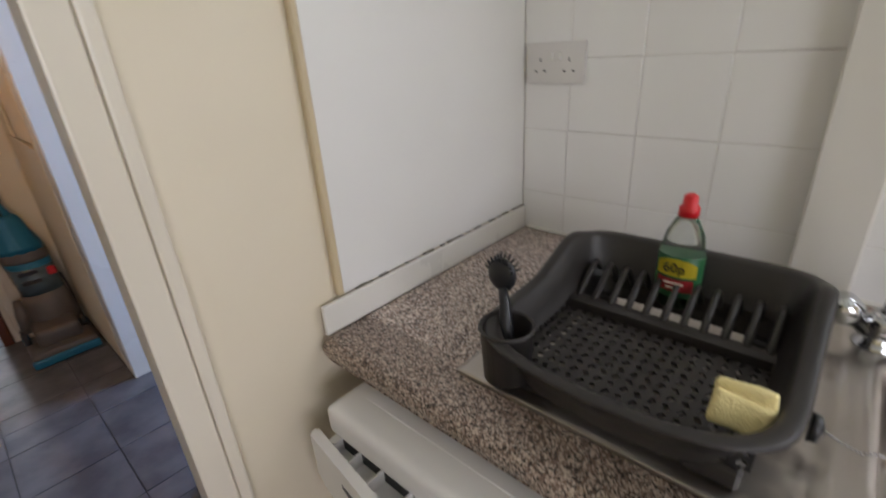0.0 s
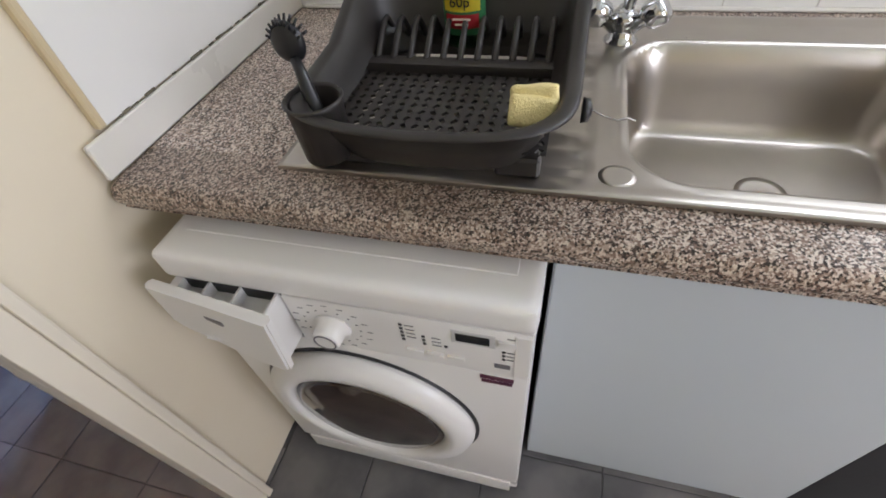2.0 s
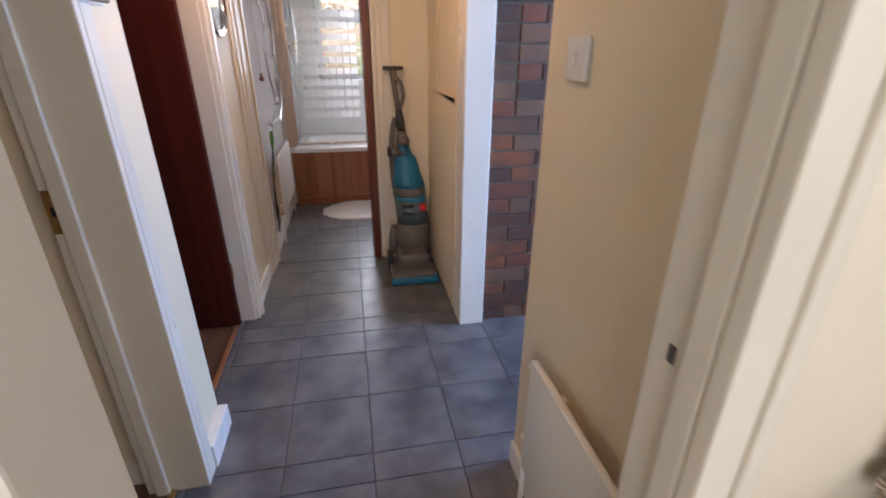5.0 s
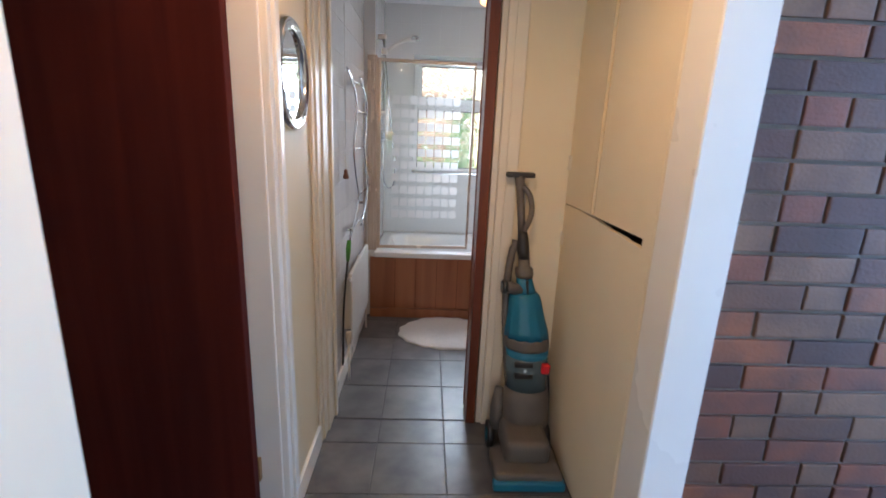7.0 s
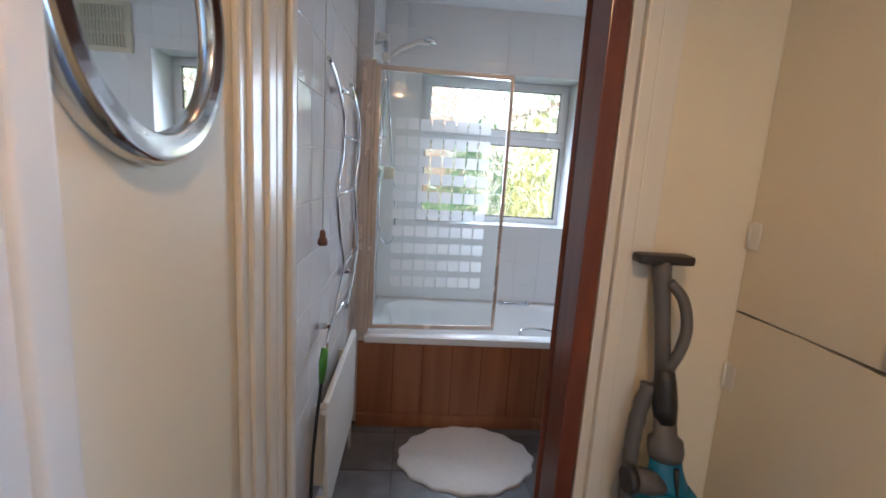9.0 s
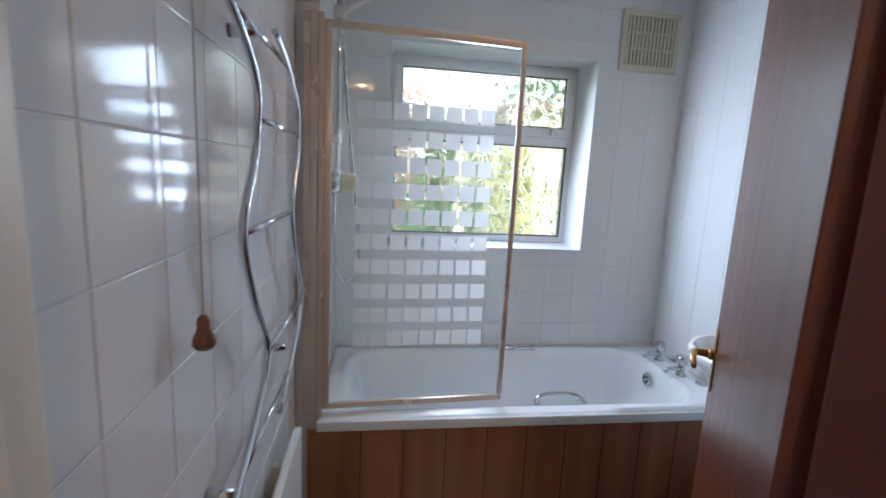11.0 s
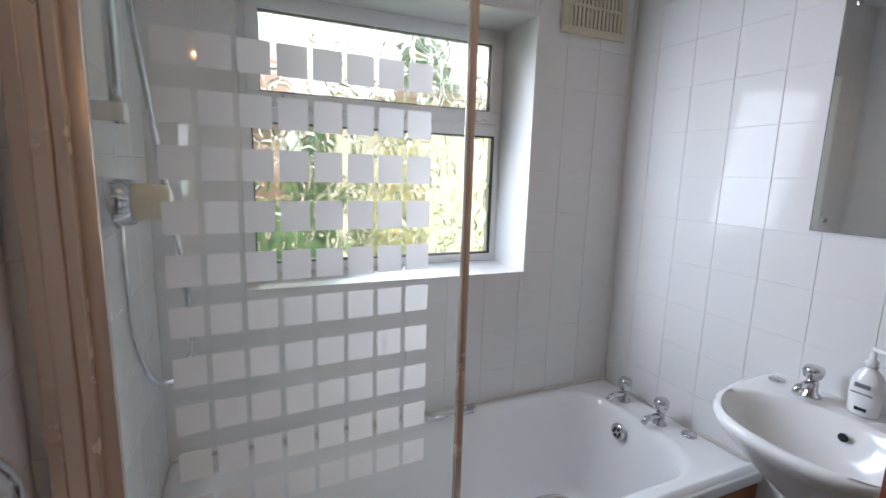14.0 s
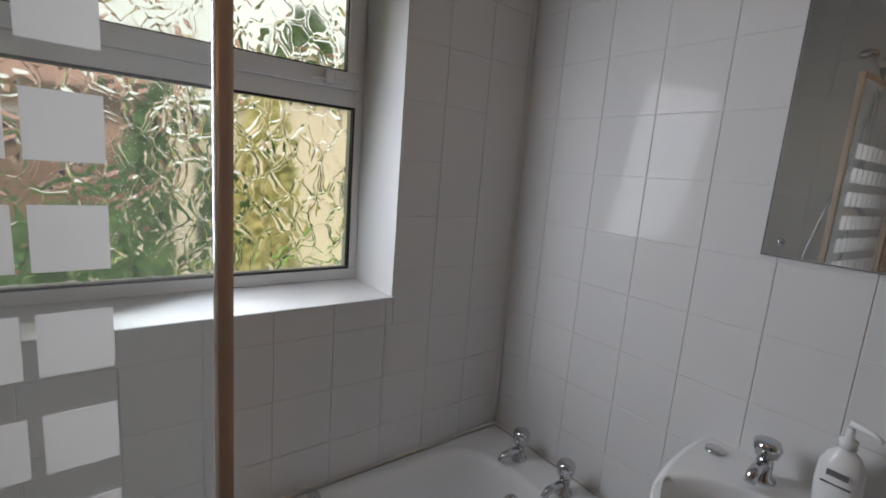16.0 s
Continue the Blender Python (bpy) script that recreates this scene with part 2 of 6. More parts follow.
render_cream = surface("cream_render", (0.80, 0.74, 0.60), (0.72, 0.65, 0.50), 0.85, scale=2, bump=0.3)
house_wall = surface("weathered_pink_brick", (0.44, 0.29, 0.23), (0.36, 0.23, 0.18), 0.85, scale=2, bump=0.3)
roof_red = surface("roof_tiles", (0.34, 0.22, 0.17), (0.26, 0.17, 0.135), 0.8, scale=2, bump=0.4)
bark = surface("bark", (0.10, 0.07, 0.05), None, 0.9)


def thin_glass(name, tint, film=0.0):
    """A flat clear sheet: straight through, with a mirror gloss that grows at a glance; film is the share of a
    painted-in reflection haze.
    """
    m = bpy.data.materials.new(name)
    m.use_nodes = True
    t = m.node_tree
    t.nodes.clear()
    out = t.nodes.new("ShaderNodeOutputMaterial")
    tr = t.nodes.new("ShaderNodeBsdfTransparent")
    tr.inputs["Color"].default_value = (*tint, 1)
    gl = t.nodes.new("ShaderNodeBsdfGlossy")
    gl.inputs["Roughness"].default_value = 0.01
    lw = t.nodes.new("ShaderNodeLayerWeight")
    lw.inputs["Blend"].default_value = 0.5
    steep = t.nodes.new("ShaderNodeMath")
    steep.operation = "POWER"
    steep.inputs[1].default_value = 5.0
    t.links.new(lw.outputs["Facing"], steep.inputs[0])
    fr = t.nodes.new("ShaderNodeMath")
    fr.operation = "MULTIPLY_ADD"
    fr.inputs[1].default_value, fr.inputs[2].default_value = 0.9, 0.04
    t.links.new(steep.outputs[0], fr.inputs[0])
    mix = t.nodes.new("ShaderNodeMixShader")
    t.links.new(fr.outputs[0], mix.inputs[0])
    t.links.new(tr.outputs[0], mix.inputs[1])
    t.links.new(gl.outputs[0], mix.inputs[2])
    # white translucent share puts the veil of reflected light into the glass
    scale, veiled = t.nodes.new("ShaderNodeBsdfTranslucent"), t.nodes.new("ShaderNodeMixShader")
    scale.inputs["Color"].default_value = (0.85, 0.85, 0.84, 1)
    veiled.inputs[0].default_value = film
    t.links.new(mix.outputs[0], veiled.inputs[1])
    t.links.new(scale.outputs[0], veiled.inputs[2])
    t.links.new(veiled.outputs[0], out.inputs[0])
    return m


def frosted():
    """Etched film: scatters light from both sides and lets a little straight through."""
    m = bpy.data.materials.new("frosted_square")
    m.use_nodes = True
    t = m.node_tree
    t.nodes.clear()
    out = t.nodes.new("ShaderNodeOutputMaterial")
    df = t.nodes.new("ShaderNodeBsdfDiffuse")
    df.inputs["Color"].default_value = (0.75, 0.74, 0.72, 1)
    tl = t.nodes.new("ShaderNodeBsdfTranslucent")
    tl.inputs["Color"].default_value = (0.71, 0.70, 0.68, 1)
    tr = t.nodes.new("ShaderNodeBsdfTransparent")
    a, b = t.nodes.new("ShaderNodeMixShader"), t.nodes.new("ShaderNodeMixShader")
    a.inputs[0].default_value, b.inputs[0].default_value = 0.31, 0.10
    t.links.new(df.outputs[0], a.inputs[1])
    t.links.new(tl.outputs[0], a.inputs[2])
    t.links.new(a.outputs[0], b.inputs[1])
    t.links.new(tr.outputs[0], b.inputs[2])
    t.links.new(b.outputs[0], out.inputs[0])
    return m


def pattern_glass():
    """Obscure glass pressed with a tangle of leaf-like ridges."""
    m = glass("pattern_glass", 0.10, (0.97, 0.99, 0.99), 1.45)
    t = m.node_tree
    co = t.nodes.new("ShaderNodeTexCoord")
    nz = t.nodes.new("ShaderNodeTexNoise")
    nz.inputs["Scale"].default_value, nz.inputs["Detail"].default_value = 9, 2
    add = t.nodes.new("ShaderNodeVectorMath")
    add.operation = "MULTIPLY_ADD"
    add.inputs[1].default_value = (0.09, 0.09, 0.09)
    t.links.new(co.outputs["Object"], nz.inputs["Vector"])
    t.links.new(nz.outputs["Color"], add.inputs[0])
    t.links.new(co.outputs["Object"], add.inputs[2])
    mp = t.nodes.new("ShaderNodeMapping")
    mp.inputs["Scale"].default_value = (1.0, 1.0, 0.7)
    t.links.new(add.outputs[0], mp.inputs["Vector"])
    v = t.nodes.new("ShaderNodeTexVoronoi")
    v.feature = "DISTANCE_TO_EDGE"
    v.inputs["Scale"].default_value = 19
    t.links.new(mp.outputs[0], v.inputs["Vector"])
    r = t.nodes.new("ShaderNodeMapRange")
    r.inputs[1].default_value, r.inputs[2].default_value = 0.0, 0.13
    t.links.new(v.outputs["Distance"], r.inputs[0])
    bp = t.nodes.new("ShaderNodeBump")
    bp.inputs["Strength"].default_value, bp.inputs["Distance"].default_value = 0.6, 0.006
    t.links.new(r.outputs[0], bp.inputs["Height"])
    t.links.new(bp.outputs["Normal"], t.nodes["Principled BSDF"].inputs["Normal"])
    return m


frost = frosted()
obscure = pattern_glass()
# clean glass; the last value is its painted reflection haze
screen_glass = thin_glass("hazed_screen_glass", (0.95, 0.97, 0.965), 0.025)
mahogany = wood("mahogany_door", (0.036, 0.0045, 0.0026), (0.066, 0.009, 0.005), 0.75, "Z")
mahogany.node_tree.nodes["Principled BSDF"].inputs["Specular IOR Level"].default_value = 0.12
door_brown = wood("brown_bathroom_door", (0.11, 0.026, 0.012), (0.17, 0.044, 0.021), 0.3, "Z", coat=0.2)
door_brown.node_tree.nodes["Principled BSDF"].inputs["Specular IOR Level"].default_value = 0.3
bath_wood = wood("bath_panel_wood", (0.23, 0.082, 0.035), (0.35, 0.14, 0.062), 0.35, "Z", 10, coat=0.1)


# ---- building helpers ----
ORIGIN = {}


def box(bm, x0, x1, y0, y1, z0, z1, bevel=0.0, seg=1):
    vs = [bm.verts.new(p) for p in ((x0, y0, z0), (x1, y0, z0), (x1, y1, z0), (x0, y1, z0), (x0, y0, z1), (x1, y0, z1), (x1, y1, z1), (x0, y1, z1))]
    fs = [bm.faces.new([vs[i] for i in q]) for q in ((3, 2, 1, 0), (4, 5, 6, 7), (0, 1, 5, 4), (1, 2, 6, 5), (2, 3, 7, 6), (3, 0, 4, 7))]
    if bevel:
        es = list({e for f in fs for e in f.edges})
        bmesh.ops.bevel(bm, geom=es, offset=bevel, segments=seg, profile=0.6, affect="EDGES", clamp_overlap=True)
    return vs


def boxes(*rows, bevel=0.0, seg=1):
    bm = bmesh.new()
    for r in rows:
        box(bm, *r, bevel=bevel, seg=seg)
    return bm


def tube(bm, points, radius, sides=10, caps=True, closed=False):
    """A round bar along points; radius may be one number or one for each point."""
    pts = [Vector(p) for p in points]
    rad = radius if isinstance(radius, (list, tuple)) else [radius] * len(pts)
    rings, side = [], None
    n = len(pts)
    for i, p in enumerate(pts):
        a = pts[(i - 1) % n] if closed or i else pts[0]
        b = pts[(i + 1) % n] if closed or i < n - 1 else pts[-1]
        d = (b - a).normalized()
        if side is None:
            side = d.orthogonal().normalized()
        side = (side - d * side.dot(d)).normalized()
        up = d.cross(side)
        rings.append([bm.verts.new(p + rad[i] * (math.cos(k * math.tau / sides) * side + math.sin(k * math.tau / sides) * up)) for k in range(sides)])
    for i in range(n if closed else n - 1):
        r, s = rings[i], rings[(i + 1) % n]
        for k in range(sides):
            f = bm.faces.new((r[k], r[(k + 1) % sides], s[(k + 1) % sides], s[k]))
            f.smooth = True
    if caps and not closed:
        bm.faces.new(rings[0][::-1])
        bm.faces.new(rings[-1])
    return bm


def spline(pts, n):
    """Points along a Catmull-Rom curve."""
    p = [Vector(q) for q in pts]
    p = [2 * p[0] - p[1], *p, 2 * p[-1] - p[-2]]
    out = []
    for k in range(n + 1):
        u = k / n * (len(p) - 3)
        i = min(int(u), len(p) - 4)
        f = u - i
        a, b, c, d = p[i:i + 4]
        out.append(0.5 * (2 * b + (c - a) * f + (2 * a - 5 * b + 4 * c - d) * f * f + (3 * b - a - 3 * c + d) * f ** 3))
    return out


def lathe(bm, profile, centre, axis="Z", sides=24):
    """Turns (radius, height) pairs about an axis through centre."""
    c = Vector(centre)
    rings = []
    for r, h in profile:
        ring = []
        for k in range(sides):
            u, v = r * math.cos(k * math.tau / sides), r * math.sin(k * math.tau / sides)
            q = {"Z": (u, v, h), "X": (h, u, v), "Y": (v, h, u)}[axis]
            ring.append(bm.verts.new(c + Vector(q)))
        rings.append(ring)
    for a, b in zip(rings, rings[1:]):
        for k in range(sides):
            f = bm.faces.new((a[k], a[(k + 1) % sides], b[(k + 1) % sides], b[k]))
            f.smooth = True
    bm.faces.new(rings[0][::-1])
    bm.faces.new(rings[-1])
    return bm


def smooth(bm):
    for f in bm.faces:
        f.smooth = True
    return bm


def finish(name, bm, material):
    bmesh.ops.recalc_face_normals(bm, faces=bm.faces)
    me = bpy.data.meshes.new(name)
    bm.to_mesh(me)
    bm.free()
    me.materials.append(material)
    return me


def thing(name, at, label, category, group="", kind=""):
    """An empty at a thing's base, for its parts."""
    ob = new(name)
    ob.location, ob.empty_display_size = at, 0.05
    ORIGIN[ob] = Vector(at)
    return tagged(ob, label, category, group, kind)


def part(name, bm, material, parent, label=""):
    """One mesh, built in world coordinates, under a thing or a part."""
    o = ORIGIN[parent]
    bmesh.ops.translate(bm, verts=bm.verts, vec=-o)
    ob = new(name, finish(name, bm, material))
    ob.parent = parent
    ORIGIN[ob] = o
    return tagged(ob, label)


def solid(name, bm, material, label="", category="", group="", kind="structure"):
    """One mesh of its own at top level."""
    ob = new(name, finish(name, bm, material))
    ORIGIN[ob] = Vector((0, 0, 0))
    return tagged(ob, label, category, group, kind)


def pieces(name, me, parent, places):
    """Alike pieces on one mesh, each an object of its own under parent."""
    for p in places:
        ob = new(name, me)
        ob.parent = parent
        ob.location = p


def soften(bm, angle=35):
    for f in bm.faces:
        f.smooth = True
    for e in bm.edges:
        if len(e.link_faces) == 2 and e.calc_face_angle(0) > radians(angle):
            e.smooth = False
    return bm


# ---- structure ----
H = 2.34                                 # ceiling height
LW = -1.79                               # hall and bathroom wall with the mirror
LB = LW - 0.16                           # its other face
RW = -0.745                              # hall wall with the switch
BW = 4.612                               # bathroom window wall
XR = -0.008                              # bathroom wall with the basin

floor = solid("floor", boxes((-3.4, 1.4, -3.0, 5.0, -0.12, -0.003)), vinyl_joint, "slate-grey vinyl tile floor with dark joints", "floor")
ceiling = solid("ceiling", boxes((-3.4, 1.4, -3.0, 5.0, H, H + 0.1)), ceiling_white, "flat white painted ceiling", "ceiling")

DX0, DX1 = -1.485, -0.879                # kitchen doorway
wall_kitchen_hall = solid("wall_kitchen_hall", boxes((DX1, 0.13, 0.012, 0.10, 0, H), (-3.3, DX0, 0.012, 0.10, 0, H), (DX0, DX1, 0.012, 0.10, 2.03, H)), kitchen_cream, "cream painted wall beside the kitchen doorway", "wall")
KY0, KY1, KZ0, KZ1 = -2.5, -1.02, 1.33, 2.2
wall_sink = solid("wall_sink", boxes((0.0022, 0.13, -2.9, KY0, 0, H), (0.0022, 0.13, KY1, 0.012, 0, H), (0.0022, 0.13, KY0, KY1, 0, KZ0), (0.0022, 0.13, KY0, KY1, KZ1, H)), grout, "white tiled kitchen wall behind the sink", "wall")
# opening out of view, added to hold the back fill lamp
wall_kitchen_back = solid("wall_kitchen_back", boxes((-3.3, -2.7, -3.0, -2.9, 0, H), (-1.2, 0.13, -3.0, -2.9, 0, H), (-2.7, -1.2, -3.0, -2.9, 0, 0.9), (-2.7, -1.2, -3.0, -2.9, 2.1, H)), cream, "plain cream kitchen wall", "wall")
wall_kitchen_far = solid("wall_kitchen_far", boxes((-3.4, -3.3, -3.0, 0.10, 0, H)), cream, "plain cream kitchen wall", "wall")

wall_switch = solid("wall_switch", boxes((RW, RW + 0.1, 0.10, 0.835, 0, H)), cream, "cream painted hall wall with a light switch", "wall")
wall_lobby_near = solid("wall_lobby_near", boxes((RW + 0.1, 1.3, 0.73, 0.83, 0, H)), cream, "cream painted lobby wall", "wall")
wall_lobby_front = solid("wall_lobby_front", boxes((1.3, 1.4, 0.73, 0.86, 0, H), (1.3, 1.4, 1.6, 1.835, 0, H), (1.3, 1.4, 0.86, 1.6, 2.2, H), (1.3, 1.4, 0.86, 1.6, 0, 0.3)), cream, "cream lobby wall round a glazed front opening", "wall")
wall_brick = solid("wall_brick", boxes((-0.612, 1.3, 1.735, 1.835, 0, H)), mortar, "dark red brick wall with grey mortar", "wall")
post = solid("post", boxes((-0.737, -0.612, 1.70, 1.835, 0, H), bevel=0.004), gloss_white, "white gloss-painted wall end post", "post")
# back board whose colour carries the darkness of the cavity
wall_cupboard = solid("wall_cupboard", boxes((-0.66, -0.612, 1.835, 2.64, 0, H)), cupboard_shade, "hall cupboard back, coloured near-black for the shade inside", "wall")
BX0, BX1 = -1.762, -1.072                # bathroom doorway
wall_bathroom_hall = solid("wall_bathroom_hall", boxes((BX1 + 0.03, 0.1, 2.64, 2.74, 0, H), (LB, BX0 - 0.028, 2.64, 2.74, 0, H), (BX0 - 0.028, BX1 + 0.03, 2.64, 2.74, 2.04, H)), cream, "cream wall round the bathroom doorway", "wall")

A0, A1, B0, B1 = 0.16, 0.945, 1.205, 1.965  # the two side doorways
wall_left = solid("wall_left", boxes((LB, LW, 0.10, A0, 0, H), (LB, LW, A1, B0, 0, H), (LB, LW, B1, 2.64, 0, H), (LB, LW, A0, A1, 2.03, H), (LB, LW, B0, B1, 2.03, H)), cream, "cream painted hall wall with two doorways", "wall")
wall_side_rooms = solid("wall_side_rooms", boxes((-3.3, LB, 0.985, 1.10, 0, H)), cream, "cream partition seen inside the side room", "wall")
wall_side_far = solid("wall_side_far", boxes((-3.4, -3.3, 0.10, 2.74, 0, H)), cream, "plain wall of the side rooms", "wall")
wall_side_end = solid("wall_side_end", boxes((-3.3, LB, 2.64, 2.74, 0, H)), cream, "plain wall of the side room", "wall")
solid("floor_side_room", boxes((-3.3, -1.885, 0.10, 2.64, -0.003, 0.004)), board_floor, "dark stained wooden floor of the side rooms", "floor")
threshold_1 = solid("threshold_1", boxes((-1.885, -1.862, A0, A1, 0, 0.009), bevel=0.003), brass, "brass threshold strip in the side doorway", "threshold")
threshold_2 = solid("threshold_2", boxes((-1.885, -1.862, B0, B1, 0, 0.009), bevel=0.003), bath_wood, "brown wooden threshold strip in the side doorway", "threshold")

wall_bathroom_left = solid("wall_bathroom_left", boxes((LB, LW - 0.002, 2.74, 4.75, 0, H)), grout_pale, "white tiled bathroom wall with a towel rail", "wall")
NX, NY = -1.715, 3.962
nib = solid("wall_nib", boxes((LW - 0.002, NX - 0.002, NY + 0.002, BW + 0.002, 0, H)), grout_pale, "white tiled boxed-in wall beside the bath", "wall")
WX0, WX1, WZ0, WZ1 = -1.483, -0.472, 1.026, 1.976
wall_window = solid("wall_window", boxes((LB, WX0, BW + 0.002, 4.902, 0, H), (WX1, 0.1, BW + 0.002, 4.902, 0, H), (WX0, WX1, BW + 0.002, 4.902, 0, WZ0), (WX0, WX1, BW + 0.002, 4.902, WZ1, H)), grout_pale, "white tiled bathroom wall round the window", "wall")
wall_basin = solid("wall_basin", boxes((XR + 0.002, 0.1, 2.74, BW + 0.002, 0, H)), grout_pale, "white tiled bathroom wall behind the basin", "wall")

# window reveal lining and sill
reveal = solid("window_reveal", boxes((WX0, WX0 + 0.006, BW, 4.85, WZ0 + 0.006, WZ1), (WX1 - 0.006, WX1, BW, 4.85, WZ0 + 0.006, WZ1), (WX0 + 0.006, WX1 - 0.006, BW, 4.85, WZ1 - 0.006, WZ1)), tile_white, "white lined window reveal", "window reveal")
sill = solid("window_sill", boxes((WX0, WX1, BW - 0.004, 4.85, WZ0, WZ0 + 0.006), bevel=0.002), tile_white, "white tiled window sill", "window sill")

# door linings, architraves and skirtings


def moulding(name, rows, label, category="architrave", material=None):
    return solid(name, boxes(*rows, bevel=0.004, seg=2), material or (gloss_cream if category in ("door lining", "architrave") else gloss_white), label, category)


moulding("architrave_kitchen", [(-0.915, -0.872, -0.012, 0.012, 0, 2.09), (-0.872, -0.853, -0.018, 0.012, 0, 2.09)], "cream-white gloss architrave of the kitchen doorway")
moulding("door_lining_kitchen", [(-0.902, -0.88, 0.0125, 0.112, 0, 2.0), (-0.914, -0.902, 0.014, 0.05, 0, 2.0)], "cream gloss door lining with a stop bead", "door lining")
moulding("door_lining_kitchen_far", [(DX0, DX0 + 0.022, -0.004, 0.112, 0, 2.0)], "white gloss door lining on the hinge side", "door lining")
moulding("architrave_kitchen_far", [(DX0 - 0.06, DX0 + 0.004, -0.014, 0.012, 0, 2.06)], "cream-white gloss architrave of the kitchen doorway")
moulding("door_lining_side_near", [(LB + 0.002, LW + 0.028, A1 - 0.022, A1, 0, 2.0), (LB + 0.03, LB + 0.07, A1 - 0.036, A1 - 0.022, 0, 2.0)], "white gloss lining of the side doorway", "door lining")
moulding("architrave_side_near", [(LW, LW + 0.028, A1 + 0.001, A1 + 0.05, 0, 2.03)], "white gloss architrave of the side doorway")
moulding("architrave_side_far", [(LW, LW + 0.024, B1 - 0.004, B1 + 0.03, 0, 2.06), (LW, LW + 0.034, B1 + 0.03, B1 + 0.068, 0, 2.06), (LW, LW + 0.020, B1 + 0.068, B1 + 0.084, 0, 2.06), (LW - 0.10, LW + 0.004, B1 - 0.014, B1 - 0.004, 0, 2.03)], "white gloss architrave beside the dark open door")
moulding("door_lining_bathroom", [(BX0 - 0.026, BX0, 2.60, 2.752, 0, 2.02)], "cream-white gloss lining of the bathroom doorway", "door lining")
moulding("door_stop_bathroom", [(BX0, BX0 + 0.012, 2.665, 2.70, 0, 2.0)], "cream-white gloss stop bead in the bathroom doorway", "door lining")
moulding("architrave_bathroom_left", [(LW, LW + 0.012, 2.452, 2.488, 0, 2.06), (LW, LW + 0.020, 2.488, 2.552, 0, 2.06), (LW, LW + 0.028, 2.552, 2.598, 0, 2.06)], "cream-white gloss architrave beside the bathroom doorway")
moulding("architrave_bathroom", [(BX1 + 0.028, BX1 + 0.062, 2.618, 2.64, 0, 2.08), (BX1 + 0.062, BX1 + 0.112, 2.624, 2.64, 0, 2.08)], "white gloss architrave of the bathroom doorway")
solid("door_jamb_bathroom", boxes((BX1 - 0.046, BX1 - 0.004, 2.625, 2.738, 0, 2.03), bevel=0.003, seg=2), door_brown, "varnished reddish brown door lining on the hinge side", "door lining")
moulding("door_jamb_filler", [(BX1 + 0.002, BX1 + 0.0275, 2.632, 2.738, 0, 2.02)], "cream-white gloss fillet beside the brown lining", "door lining")
for nm, row in (("skirting_left_a", (LW, LW + 0.036, A1 + 0.051, B0, 0, 0.095)), ("skirting_left_b", (LW, LW + 0.014, B1 + 0.085, 2.451, 0, 0.10)), ("skirting_switch", (RW - 0.014, RW, 0.12, 0.835, 0, 0.09)),
                ("skirting_end", (-0.955, -0.738, 2.626, 2.64, 0, 0.09)), ("skirting_side_room", (-3.3, LB, 0.968, 0.985, 0.004, 0.095)), ("skirting_bathroom", (LW, LW + 0.018, 2.755, NY, 0, 0.10))):
    moulding(nm, [row], "white gloss painted skirting board", "skirting")


# ---- kitchen ----
def worktop():
    t = thing("worktop", (-0.33, -1.2, 0.87), "brown and grey speckled laminate worktop with rounded front", "worktop")
    bm = bmesh.new()
    zt, zb, fx = 0.91, 0.868, -0.672
    prof = [(-0.565, zb), (fx + 0.006, zb)] + [(fx + 0.018 - 0.018 * math.cos(a), zb + 0.021 + 0.021 * math.sin(a)) for a in np.linspace(-1.1, math.pi / 2, 9)] + [(-0.565, zt)]
    for y0, y1 in ((-2.85, -0.0095),):
        a = [bm.verts.new((x, y0, z)) for x, z in prof]
        b = [bm.verts.new((x, y1, z)) for x, z in prof]
        for i in range(len(prof) - 1):
            bm.faces.new((a[i], a[i + 1], b[i + 1], b[i])).smooth = True
        bm.faces.new(a), bm.faces.new(b[::-1])
    for r in ((-0.565, -0.002, -0.735, -0.0095, zb, zt), (-0.565, -0.002, -2.85, -1.24, zb, zt), (-0.14, -0.002, -1.24, -0.735, zb, zt)):
        box(bm, *r)
    part("top", bm, granite, t)
    part("upstand", boxes((-0.657, -0.002, -0.009, 0.0, 0.911, 0.970), bevel=0.002), gloss_white, t, "white painted upstand strip along the wall")
    part("back_sealant", boxes((-0.012, -0.001, -2.6, -0.018, 0.911, 0.919), bevel=0.003), gloss_white, t)


worktop()
wall_panel = solid("wall_panel", boxes((-0.603, -0.001, 0.0, 0.0115, 0.972, H), bevel=0.001), matt_white, "smooth white board fixed on the kitchen wall", "wall panel", kind="")
bm, rnd = bmesh.new(), random.Random(8)
xx = -0.598
while xx < -0.02:
    w = rnd.uniform(0.006, 0.03)
    if rnd.random() < 0.55:
        box(bm, xx, xx + w, -0.0025, 0.001, 0.9715 - rnd.uniform(0.0, 0.0015), 0.9715 + rnd.choice((0.0008, 0.0012, 0.0016, 0.003)))
    xx += w
part("worn_edge", bm, vent_dark, wall_panel, "broken grimy lower edge of the board")
solid("panel_bead", boxes((-0.617, -0.6035, -0.004, 0.0115, 0.972, H), bevel=0.003), cream_bead, "narrow cream bead along the board's edge", "trim")
solid("pipe_boxing", boxes((-0.045, -0.001, -0.69, -0.598, 0.911, H), bevel=0.003), gloss_white, "white boxed-in pipe on the tiled wall", "boxing")


